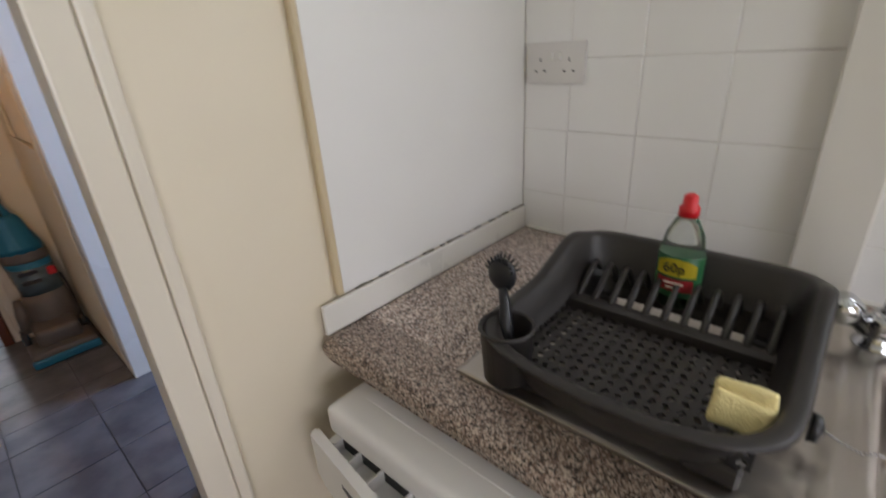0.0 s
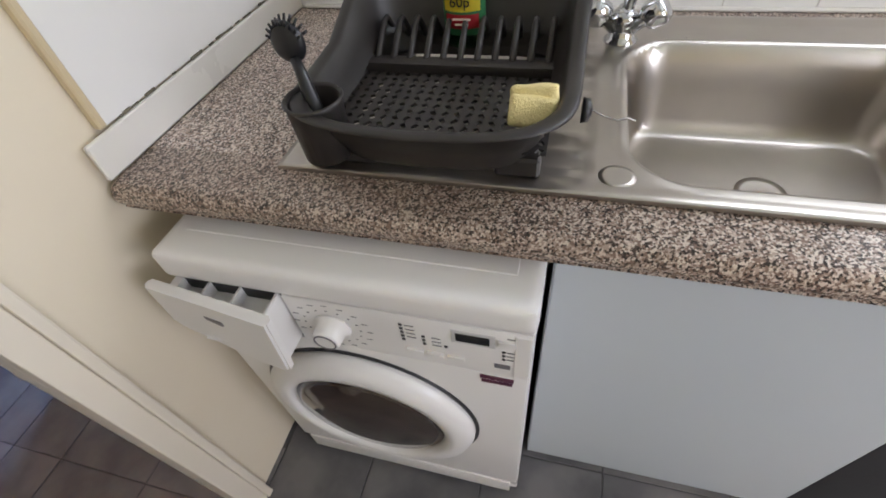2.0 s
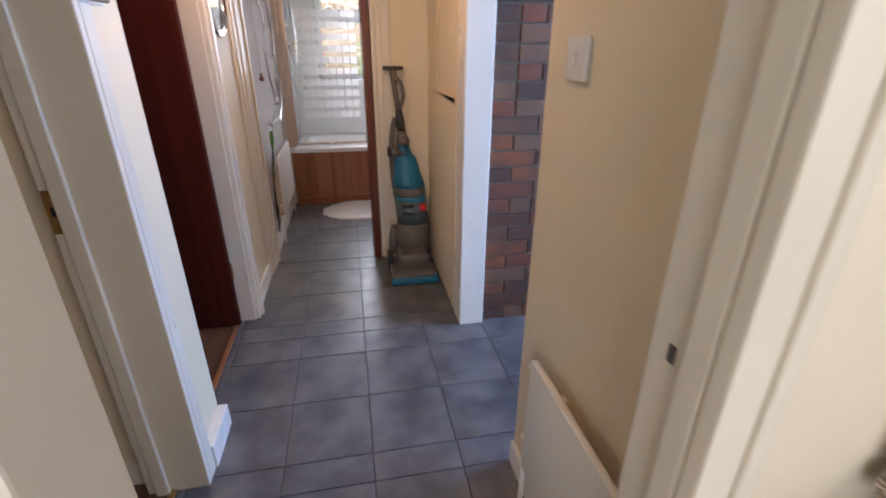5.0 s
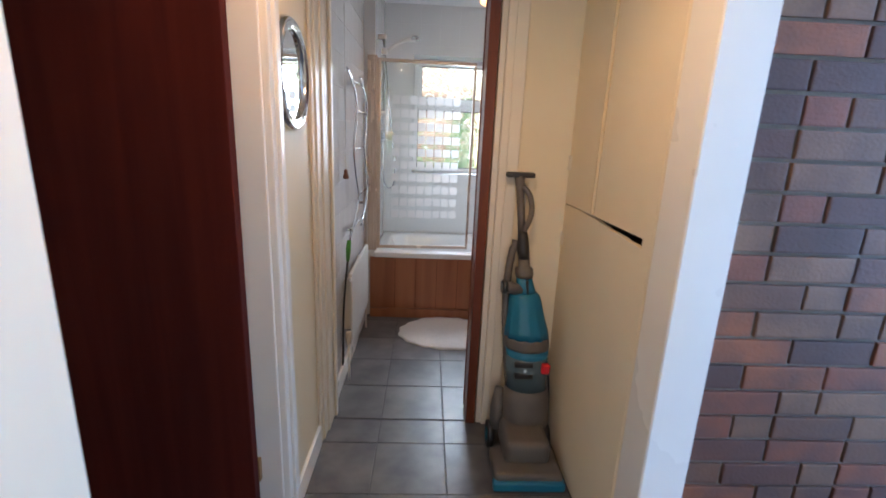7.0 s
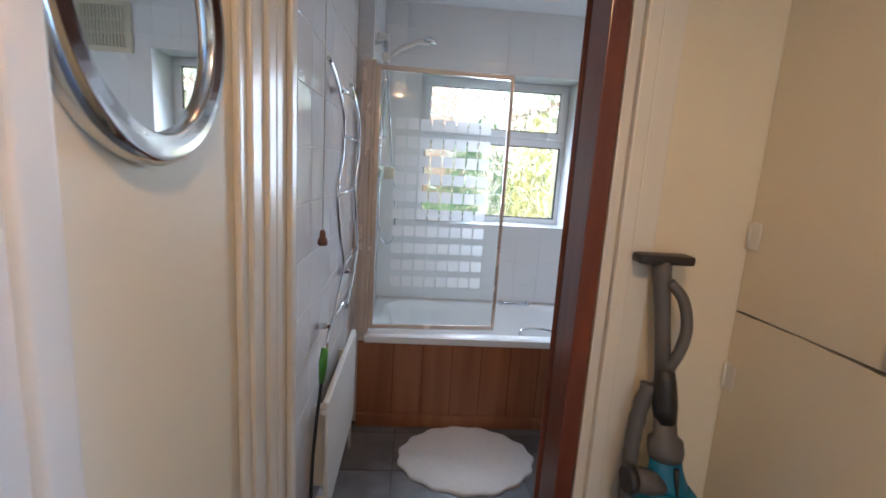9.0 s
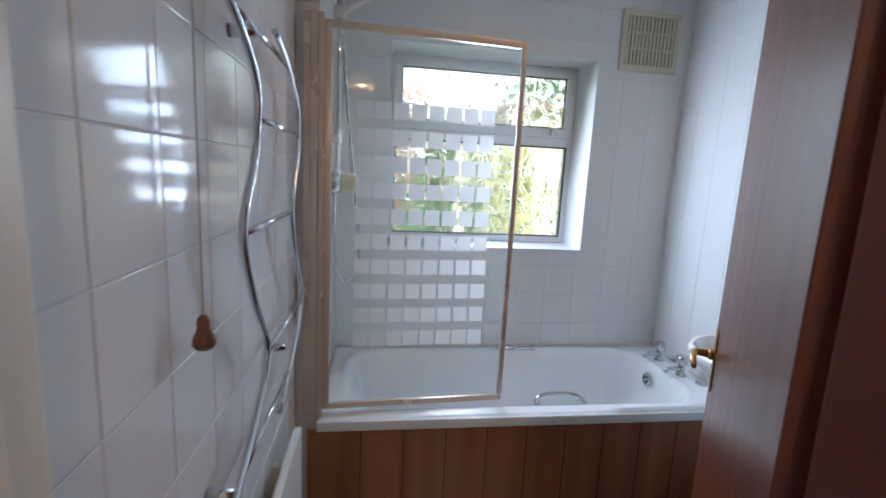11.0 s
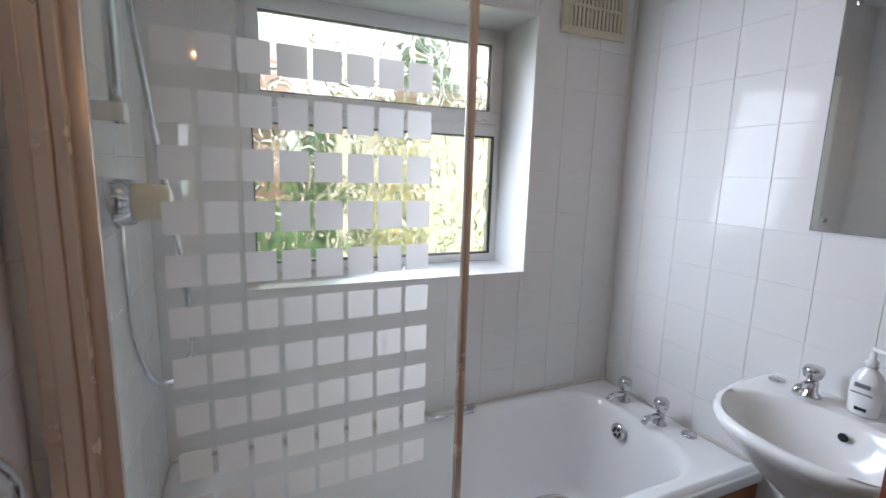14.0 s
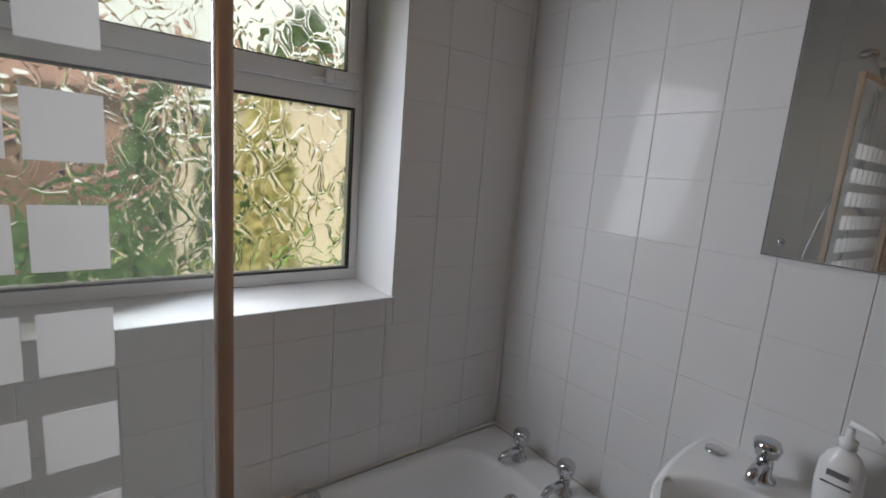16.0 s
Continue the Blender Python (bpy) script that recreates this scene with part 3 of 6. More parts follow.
def sheet(name, x0, x1, y0, y1, height, step, material, parent, thick=0.0):
    """A pressed sheet: a grid whose height is a function of x and y."""
    bm = bmesh.new()
    nx, ny = round((x1 - x0) / step), round((y1 - y0) / step)
    g = [[bm.verts.new((x0 + (x1 - x0) * i / nx, y0 + (y1 - y0) * j / ny, height(x0 + (x1 - x0) * i / nx, y0 + (y1 - y0) * j / ny))) for j in range(ny + 1)] for i in range(nx + 1)]
    for i in range(nx):
        for j in range(ny):
            bm.faces.new((g[i][j], g[i + 1][j], g[i + 1][j + 1], g[i][j + 1])).smooth = True
    if thick:
        edge = [g[i][0] for i in range(nx + 1)] + [g[nx][j] for j in range(1, ny + 1)] + [g[i][ny] for i in range(nx - 1, -1, -1)] + [g[0][j] for j in range(ny - 1, 0, -1)]
        low = [bm.verts.new((v.co.x, v.co.y, v.co.z - thick)) for v in edge]
        for k in range(len(edge)):
            bm.faces.new((edge[k], edge[(k + 1) % len(edge)], low[(k + 1) % len(edge)], low[k]))
    return part(name, bm, material, parent)


def rounded(x, y, x0, x1, y0, y1, r):
    """Signed distance to a rounded rectangle: negative inside."""
    cx, cy = (x0 + x1) / 2, (y0 + y1) / 2
    qx, qy = abs(x - cx) - (x1 - x0) / 2 + r, abs(y - cy) - (y1 - y0) / 2 + r
    return math.hypot(max(qx, 0), max(qy, 0)) + min(max(qx, qy), 0) - r


def ease(v):
    v = min(1.0, max(0.0, v))
    return v * v * (3 - 2 * v)


def sink():
    t = thing("kitchen_sink", (-0.32, -0.76, 0.91), "stainless steel inset sink with a ribbed drainer", "sink")

    def h(x, y):
        z = 0.9175 - 0.0035 * ease(-rounded(x, y, -0.575, -0.06, -1.26, -0.272, 0.03) / 0.012)
        d = rounded(x, y, -0.565, -0.10, -0.70, -0.285, 0.03)
        if d < 0:
            z += -0.0025 * ease(-d / 0.012) + 0.003 * max(0.0, math.cos((x + 0.5) * math.tau / 0.042)) ** 3 * ease(-d / 0.03)
        b = rounded(x, y, -0.548, -0.155, -1.235, -0.742, 0.085)
        return z - 0.165 * ease((0.004 - b) / 0.045) + 0.003 * ease(1 - abs(b - 0.008) / 0.008)

    sheet("basin", -0.592, -0.045, -1.275, -0.256, h, 0.0085, steel, t, 0.006)
    part("tap_hole_cover", lathe(bmesh.new(), [(0.024, 0), (0.024, 0.003), (0.018, 0.005)], (-0.546, -0.728, 0.911)), steel, t, "round steel cover disc")
    part("waste", lathe(bmesh.new(), [(0.04, 0), (0.04, 0.004), (0.03, 0.002), (0.01, 0.002)], (-0.35, -0.99, 0.748)), steel, t)


sink()


def kitchen_tap():
    t = thing("kitchen_mixer_tap", (-0.148, -0.732, 0.912), "chrome kitchen mixer tap with swan neck and faceted knobs", "tap")
    x, y = -0.148, -0.732
    part("body", smooth(lathe(bmesh.new(), [(0.030, 0), (0.030, 0.005), (0.024, 0.010), (0.021, 0.030), (0.024, 0.045), (0.016, 0.056)], (x, y, 0.912))), chrome, t)
    for s in (-1, 1):
        a, u = Vector((x - 0.004, y + s * 0.010, 0.936)), Vector((-0.18, s * 0.74, 0.62)).normalized()
        part("knob", tube(bmesh.new(), [a, a + u * 0.030, a + u * 0.032, a + u * 0.040, a + u * 0.062, a + u * 0.070, a + u * 0.072], [0.013, 0.013, 0.020, 0.024, 0.026, 0.020, 0.012], 9), chrome, t)
    neck = [(x, y, 0.945), (x - 0.006, y - 0.004, 0.985), (x - 0.026, y - 0.016, 1.052), (x - 0.058, y - 0.034, 1.110), (x - 0.095, y - 0.055, 1.140), (x - 0.128, y - 0.073, 1.137), (x - 0.152, y - 0.087, 1.113), (x - 0.160, y - 0.092, 1.086)]
    part("spout", tube(bmesh.new(), spline(neck, 28), 0.0105, 12), chrome, t)
    part("nozzle", lathe(bmesh.new(), [(0.0125, -0.03), (0.0125, 0.0), (0.0105, 0.004)], (x - 0.160, y - 0.092, 1.091)), chrome, t)
    part("collar", lathe(bmesh.new(), [(0.02, 0), (0.018, 0.02), (0.012, 0.03)], (x, y, 0.944)), chrome, t)


kitchen_tap()


def dish_rack():
    t = thing("dish_rack", (-0.46, -0.475, 0.913), "dark brown plastic dish drying rack with perforated tray", "dish rack")
    x0, x1, y0, y1 = -0.598, -0.222, -0.666, -0.291
    cx, cy = (x0 + x1) / 2, (y0 + y1) / 2
    n = 120

    def outline(off, k):
        """A point of the rounded outline, drawn in by off; the front bows out a little."""
        a = math.tau * k / n
        c, s = math.cos(a), math.sin(a)
        p = 2 / 6.5
        x = cx + ((x1 - x0) / 2 - off) * math.copysign(abs(c) ** p, c)
        y = cy + ((y1 - y0) / 2 - off) * math.copysign(abs(s) ** p, s)
        if c < 0:
            x -= 0.034 * (1 - ((y - cy) / (y1 - y0) * 2) ** 2) * abs(c)
        return x, y

    def rim_z(x):
        return 1.012 + 0.043 * ease((x + 0.44) / 0.14) - 0.012 * ease((x + 0.30) / 0.06)

    bm = bmesh.new()
    rings = []
    for off, zf in ((0.045, 0.0), (0.032, 0.35), (0.012, 0.93), (0.000, 0.93), (-0.004, 0.97), (0.0, 1.0), (0.012, 1.0), (0.018, 0.96), (0.026, 0.55), (0.04, 0.35)):
        ring = []
        for k in range(n):
            x, y = outline(off, k)
            ring.append(bm.verts.new((x, y, 0.934 + (rim_z(x) - 0.934) * zf)))
        rings.append(ring)
    for a, b in zip(rings, rings[1:]):
        for k in range(n):
            bm.faces.new((a[k], a[(k + 1) % n], b[(k + 1) % n], b[k])).smooth = True
    part("body", bm, rack_plastic, t)
    # perforated tray
    bm = bmesh.new()
    nx, ny, z = 11, 18, 0.955
    tx0, tx1, ty0, ty1 = x0 + 0.028, -0.375, y0 + 0.03, y1 - 0.03
    for i in range(nx):
        for j in range(ny):
            ax, bx = tx0 + (tx1 - tx0) * i / nx, tx0 + (tx1 - tx0) * (i + 1) / nx
            ay, by = ty0 + (ty1 - ty0) * j / ny, ty0 + (ty1 - ty0) * (j + 1) / ny
            mx, my, hx, hy = (ax + bx) / 2, (ay + by) / 2, (bx - ax) * 0.30, (by - ay) * 0.20
            tw = 0.5 if (i + j) % 2 else -0.5
            o = [bm.verts.new(q) for q in ((ax, ay, z), (bx, ay, z), (bx, by, z), (ax, by, z))]
            rot = lambda u, v: (mx + u * math.cos(tw) - v * math.sin(tw), my + u * math.sin(tw) + v * math.cos(tw))
            inn = [bm.verts.new((*rot(u, v), z)) for u, v in ((-hx, -hy), (hx, -hy), (hx, hy), (-hx, hy))]
            low = [bm.verts.new((v.co.x, v.co.y, z - 0.004)) for v in inn]
            for k in range(4):
                bm.faces.new((o[k], o[(k + 1) % 4], inn[(k + 1) % 4], inn[k]))
                bm.faces.new((inn[k], inn[(k + 1) % 4], low[(k + 1) % 4], low[k]))
    bmesh.ops.remove_doubles(bm, verts=bm.verts, dist=0.0002)
    part("tray", bm, rack_plastic, t)
    part("step", soften(boxes((-0.378, -0.348, y0 + 0.03, y1 - 0.03, 0.945, 0.970), (-0.262, -0.247, y0 + 0.03, y1 - 0.03, 0.94, 0.978), bevel=0.005, seg=2)), rack_plastic, t)
    for k in range(11):
        y = y0 + 0.048 + k * (y1 - y0 - 0.096) / 10
        pr = [(-0.362, y, 0.962), (-0.332, y, 0.982), (-0.302, y, 1.004), (-0.286, y, 1.005), (-0.270, y, 0.985), (-0.258, y, 0.966)]
        part("prong", tube(bmesh.new(), pr, [0.006, 0.006, 0.005, 0.0045, 0.005, 0.006], 6), rack_plastic, t)
    part("cup", smooth(lathe(bmesh.new(), [(0.034, 0.93), (0.038, 1.008), (0.041, 1.014), (0.038, 1.017), (0.034, 1.012), (0.030, 0.945), (0.001, 0.944)], (-0.566, -0.333, 0))), rack_plastic, t, "round cutlery cup moulded into the corner")
    for x, y in ((-0.545, -0.60), (-0.545, -0.37), (-0.27, -0.61), (-0.27, -0.34)):
        part("foot", boxes((x - 0.02, x + 0.02, y - 0.03, y + 0.03, 0.9125, 0.942), bevel=0.004), rack_plastic, t)


dish_rack()


def dish_brush():
    t = thing("dish_brush", (-0.566, -0.333, 0.945), "black plastic washing-up brush standing in the cup", "brush")
    part("handle", tube(bmesh.new(), [(-0.578, -0.345, 0.947), (-0.560, -0.328, 1.0), (-0.545, -0.315, 1.035), (-0.536, -0.306, 1.052)], [0.010, 0.011, 0.008, 0.007], 10), black_plastic, t)
    bm = bmesh.new()
    c = Vector((-0.530, -0.300, 1.070))
    bmesh.ops.create_icosphere(bm, subdivisions=3, radius=1)
    for v in bm.verts:
        v.co = c + Vector((v.co.x * 0.011, v.co.y * 0.024, v.co.z * 0.027))
    part("head", smooth(bm), black_plastic, t)
    bm = bmesh.new()
    for k in range(9):
        a = radians(20 + 140 * k / 8)
        for s in (-0.006, 0.006):
            p = c + Vector((s, 0.021 * math.cos(a), 0.023 * math.sin(a)))
            q = c + Vector((s * 1.4 + 0.003, 0.0265 * math.cos(a), 0.031 * math.sin(a)))
            tube(bm, [p, q], [0.0022, 0.0016], 5)
    part("bristles", bm, black_plastic, t)


dish_brush()


def sponge():
    t = thing("sponge", (-0.56, -0.614, 0.957), "yellow folded cleaning sponge cloth in the rack", "sponge")
    for nm, c, s, rot in (("front_fold", (-0.534, -0.613, 0.994), (0.009, 0.029, 0.020), (10, 30, 12)), ("back_fold", (-0.518, -0.614, 1.000), (0.009, 0.031, 0.020), (-8, 22, -10))):
        bm = bmesh.new()
        box(bm, -s[0], s[0], -s[1], s[1], -s[2], s[2], bevel=0.007, seg=3)
        bmesh.ops.subdivide_edges(bm, edges=[e for e in bm.edges if e.calc_length() > 0.03], cuts=5, use_grid_fill=True)
        for v in bm.verts:
            v.co += 0.004 * Vector(noise.noise_vector(v.co * 40))
        bmesh.ops.transform(bm, matrix=pose(*c, *rot), verts=bm.verts)
        part(nm, smooth(bm), sponge_yellow, t)


sponge()


def lettering(name, text, size, matrix, material, parent, depth=0.0004):
    cu = bpy.data.curves.new(name, "FONT")
    cu.body, cu.size, cu.extrude, cu.align_x, cu.align_y = text, size, depth, "CENTER", "CENTER"
    ob = new(name, cu)
    me = bpy.data.meshes.new_from_object(ob)
    bpy.data.objects.remove(ob)
    me.materials.append(material)
    ob = new(name, me)
    ob.parent = parent
    ob.matrix_basis = Matrix.Translation(-ORIGIN[parent]) @ matrix
    return ob


def soap_bottle():
    x, y, z = -0.276, -0.472, 0.957
    t = thing("washing_up_liquid", (x, y, z), "clear bottle of green washing-up liquid, red cap", "bottle")
    m = Matrix.Translation((x, y, 0)) @ Matrix.Diagonal((0.72, 1.0, 1.0, 1.0))

    def oval(name, prof, mat):
        bm = lathe(bmesh.new(), prof, (0, 0, 0), sides=28)
        bmesh.ops.transform(bm, matrix=m, verts=bm.verts)
        return part(name, bm, mat, t)

    oval("shell", [(0.028, z), (0.033, z + 0.008), (0.034, z + 0.07), (0.0335, z + 0.10), (0.028, z + 0.13), (0.017, z + 0.152), (0.011, z + 0.16)], clear_plastic)
    oval("liquid", [(0.026, z + 0.003), (0.031, z + 0.009), (0.032, z + 0.082), (0.0315, z + 0.085)], green_liquid)
    oval("label_green", [(0.0344, z + 0.025), (0.0348, z + 0.026), (0.0348, z + 0.095), (0.0342, z + 0.096)], label_green)
    c = part("cap", lathe(bmesh.new(), [(0.015, z + 0.158), (0.015, z + 0.172), (0.011, z + 0.176), (0.010, z + 0.19), (0.006, z + 0.193)], (x, y, 0)), red_plastic, t, "red push-pull cap")
    for nm, lo, hi, w, mat in (("label_yellow", 0.062, 0.093, 0.95, label_yellow), ("label_red", 0.036, 0.058, 0.85, label_red)):
        bm = bmesh.new()
        prev = None
        for a in np.linspace(-w, w, 9):
            px, py = x - 0.72 * 0.0356 * math.cos(a), y + 0.0356 * math.sin(a)
            cur = [bm.verts.new((px, py, z + lo)), bm.verts.new((px, py, z + hi * (1 - 0.12 * abs(a) ** 2 * (nm == "label_yellow"))))]
            if prev:
                bm.faces.new((prev[0], cur[0], cur[1], prev[1]))
            prev = cur
        bmesh.ops.solidify(bm, geom=bm.faces[:], thickness=0.0005)
        part(nm, bm, mat, t)
    lettering("price_lettering", "60p", 0.022, pose(x - 0.0268, y + 0.002, z + 0.077, 90, 0, -90), black_plastic, t)
    for k, wd in ((0, 0.03), (1, 0.022)):
        part("label_line", boxes((x - 0.0275, x - 0.0262, y - wd / 2, y + wd / 2, z + 0.05 - k * 0.008, z + 0.053 - k * 0.008)), label_cream, t)


soap_bottle()


def sink_plug():
    t = thing("sink_plug", (-0.452, -0.676, 0.935), "black rubber sink plug on a bead chain", "sink plug")
    part("stopper", tube(bmesh.new(), [(-0.452, -0.674, 0.950), (-0.452, -0.684, 0.950), (-0.452, -0.688, 0.950)], [0.018, 0.016, 0.006], 16), black_plastic, t)
    pts = [(-0.452, -0.689, 0.950), (-0.445, -0.705, 0.938), (-0.435, -0.725, 0.926), (-0.420, -0.742, 0.922), (-0.40, -0.757, 0.905)]
    bm = bmesh.new()
    for a, b in zip(pts, pts[1:]):
        for f in (0, 0.25, 0.5, 0.75):
            bmesh.ops.create_icosphere(bm, subdivisions=1, radius=0.0022, matrix=Matrix.Translation(Vector(a).lerp(Vector(b), f)))
    part("chain", bm, chrome, t)


sink_plug()


def washing_machine():
    t = thing("washing_machine", (-0.43, -0.365, 0.0), "white front-loading washing machine, detergent drawer pulled open", "washing machine")
    x0, x1, y0, y1, zt = -0.722, -0.14, -0.655, -0.075, 0.84
    part("cabinet", soften(boxes((x0 + 0.012, x1, y0 + 0.003, y1 - 0.003, 0.02, zt - 0.060), bevel=0.008, seg=2)), appliance, t)
    part("lid", soften(boxes((x0 - 0.006, x1, y0, y1, zt - 0.058, zt), bevel=0.018, seg=4)), appliance, t)
    part("lid_inset", soften(boxes((x0 + 0.05, x1 - 0.03, y0 + 0.035, y1 - 0.035, zt - 0.01, zt + 0.0015), bevel=0.001)), appliance, t)
    part("control_panel", soften(boxes((x0 - 0.002, x0 + 0.013, y0 + 0.004, -0.275, 0.655, zt - 0.059), bevel=0.006, seg=2)), appliance, t)
    part("panel_end", soften(boxes((x0 - 0.0035, x0 - 0.0015, y0 + 0.006, y0 + 0.028, 0.66, zt - 0.064), bevel=0.001)), appliance, t)
    part("lower_front", soften(boxes((x0 + 0.002, x0 + 0.0125, y0 + 0.006, y1 - 0.006, 0.10, 0.652), bevel=0.004, seg=2)), appliance, t)
    part("drawer_slot", boxes((x0 + 0.004, x0 + 0.0125, -0.272, y1 - 0.012, 0.657, zt - 0.062)), black_plastic, t, "dark slot behind the open drawer")
    bm = bmesh.new()
    edge = [(-0.052, 0.784), (-0.050, 0.690), (-0.070, 0.668), (-0.110, 0.655), (-0.165, 0.645), (-0.225, 0.643), (-0.262, 0.645), (-0.276, 0.652), (-0.290, 0.790)]
    pull = lambda y: 0.032 * ease((-y - 0.05) / 0.24)
    outer = [bm.verts.new((x0 - 0.030 - pull(y) + 0.008 * ease((0.66 - z) / 0.05), y, z)) for y, z in edge]
    inner = [bm.verts.new((x0 - 0.012 - pull(y) + 0.004 * ease((0.66 - z) / 0.05), y, z)) for y, z in edge]
    bm.faces.new(outer)
    bm.faces.new(inner[::-1])
    for k in range(len(edge)):
        q = (k + 1) % len(edge)
        bm.faces.new((outer[q], outer[k], inner[k], inner[q]))
    bmesh.ops.recalc_face_normals(bm, faces=bm.faces)
    bmesh.ops.bevel(bm, geom=[e for e in bm.edges if abs(e.verts[0].co.x - e.verts[1].co.x) < 0.011], offset=0.004, segments=2, affect="EDGES")
    d = part("detergent_drawer", soften(bm), appliance, t, "white drawer front pulled out")
    part("drawer_tray", boxes((x0 - 0.030, x0 + 0.010, -0.205, -0.201, 0.752, 0.776), (x0 - 0.024, x0 + 0.010, -0.15, -0.146, 0.752, 0.776), (x0 - 0.014, x0 + 0.010, -0.100, -0.084, 0.692, 0.776), (x0 - 0.036, x0 + 0.010, -0.264, -0.100, 0.744, 0.752)), appliance, d)
    part("drawer_side", soften(boxes((x0 - 0.046, x0 + 0.010, -0.271, -0.264, 0.660, 0.778), bevel=0.002)), appliance, d)
    part("drawer_grip", soften(boxes((x0 - 0.046, x0 - 0.034, -0.232, -0.120, 0.676, 0.681), bevel=0.002)), appliance, d)
    bm = boxes((-0.0008, 0.004, -0.018, 0.018, -0.005, 0.005))
    bmesh.ops.transform(bm, matrix=pose(x0 - 0.0466, -0.1725, 0.748, 0, 0, -11.3), verts=bm.verts)
    part("maker_mark", bm, print_grey, d)
    dy, dz = -0.345, 0.717
    part("dial", lathe(bmesh.new(), [(0.031, 0.0), (0.031, -0.005), (0.024, -0.007), (0.0225, -0.026), (0.020, -0.030)], (x0 - 0.002, dy, dz), "X", 28), appliance, t)
    part("dial_ring", lathe(bmesh.new(), [(0.0185, -0.029), (0.0185, -0.0315), (0.0162, -0.0315), (0.0162, -0.029)], (x0 - 0.002, dy, dz), "X", 28), print_grey, t)
    bm = bmesh.new()
    for k in range(16):
        a = math.tau * k / 16
        for r, w, hh in ((0.041, 0.0018, 0.0018), (0.054, 0.0048, 0.0012)):
            yy, zz = dy + r * 1.15 * math.cos(a), dz + r * math.sin(a)
            box(bm, x0 - 0.0026, x0 - 0.0018, yy - w, yy + w, zz - hh / 2, zz + hh / 2)
    part("dial_print", bm, print_grey, t)
    part("display", boxes((x0 - 0.0045, x0 - 0.002, -0.592, -0.543, 0.742, 0.762), bevel=0.001), black_glass, t, "dark display window")
    part("display_frame", boxes((x0 - 0.0034, x0 - 0.0018, -0.60, -0.537, 0.736, 0.768), bevel=0.001), print_pale, t)
    for k in range(3):
        part("button", soften(boxes((x0 - 0.006, x0 - 0.001, -0.490 - k * 0.032, -0.463 - k * 0.032, 0.684, 0.695), bevel=0.0018, seg=2)), appliance, t)
    part("button", soften(boxes((x0 - 0.006, x0 - 0.001, -0.628, -0.604, 0.745, 0.761), bevel=0.0018, seg=2)), appliance, t)
    for yy, zs in ((-0.462, (0.758, 0.748, 0.738, 0.728, 0.718)), (-0.494, (0.735, 0.725, 0.715)), (-0.527, (0.717,)), (-0.612, (0.73, 0.72, 0.71))):
        for zz in zs:
            part("indicator_light", boxes((x0 - 0.0032, x0 - 0.0015, yy - 0.0025, yy + 0.0025, zz - 0.0025, zz + 0.0025)), black_plastic, t)
    for yy, zs in ((-0.474, (0.757, 0.747, 0.737, 0.727)), (-0.512, (0.735, 0.725, 0.715)), (-0.622, (0.73, 0.72, 0.71, 0.767))):
        for zz in zs:
            part("panel_print", boxes((x0 - 0.0028, x0 - 0.0015, yy - 0.008, yy + 0.006, zz - 0.0008, zz + 0.0008)), print_grey, t)
    part("badge", boxes((x0 - 0.0035, x0 - 0.0015, -0.622, -0.598, 0.682, 0.694), bevel=0.001), print_grey, t)
    part("sticker", boxes((x0 - 0.0005, x0 + 0.0022, -0.628, -0.575, 0.634, 0.643), (x0 - 0.0005, x0 + 0.0022, -0.626, -0.577, 0.622, 0.628)), print_maroon, t, "small maroon dealer sticker")
    cy, cz = -0.345, 0.408
    r = part("door_ring", lathe(bmesh.new(), [(0.216, 0.004), (0.216, -0.010), (0.206, -0.026), (0.182, -0.034), (0.166, -0.032), (0.157, -0.020), (0.157, 0.0)], (x0, cy, cz), "X", 56), appliance, t)
    part("door_glass", lathe(bmesh.new(), [(0.159, -0.018), (0.14, -0.030), (0.08, -0.040), (0.01, -0.043)], (x0, cy, cz), "X", 48), door_glass, r, "dark smoked porthole glass")
    part("door_seam", lathe(bmesh.new(), [(0.223, 0.0045), (0.223, -0.001), (0.215, -0.001), (0.215, 0.0045)], (x0, cy, cz), "X", 56), black_plastic, t)
    part("kick_flap", soften(boxes((x0 + 0.0, x0 + 0.0125, y0 + 0.02, y1 - 0.02, 0.025, 0.095), bevel=0.004, seg=2)), appliance, t)
    for yy in (y0 + 0.05, y1 - 0.05):
        for xx in (x0 + 0.06, x1 - 0.06):
            part("foot", lathe(bmesh.new(), [(0.02, 0.0), (0.02, 0.021)], (xx, yy, 0)), black_plastic, t)


washing_machine()


def base_cabinet():
    t = thing("sink_cabinet", (-0.3, -0.96, 0), "pale grey-white kitchen base cabinet under the sink", "cabinet")
    part("carcass", boxes((-0.585, -0.02, -0.682, -0.664, 0.0, 0.866), (-0.585, -0.02, -1.262, -1.244, 0.0, 0.866), (-0.585, -0.02, -1.244, -0.682, 0.05, 0.068), (-0.02, -0.012, -1.244, -0.682, 0.05, 0.866)), cabinet_white, t)
    part("door", boxes((-0.604, -0.586, -1.262, -0.666, 0.004, 0.862), bevel=0.0015), cabinet_white, t)


base_cabinet()
t = thing("dark_appliance", (-0.3, -1.56, 0), "dark appliance under the end of the worktop", "appliance")
part("body", soften(boxes((-0.60, -0.03, -1.86, -1.268, 0.02, 0.86), bevel=0.006, seg=2)), black_plastic, t)
part("plinth", boxes((-0.57, -0.05, -1.85, -1.28, 0.0, 0.02)), black_plastic, t)
part("handle", tube(bmesh.new(), [(-0.63, -1.83, 0.70), (-0.63, -1.30, 0.70)], 0.008), chrome, t)


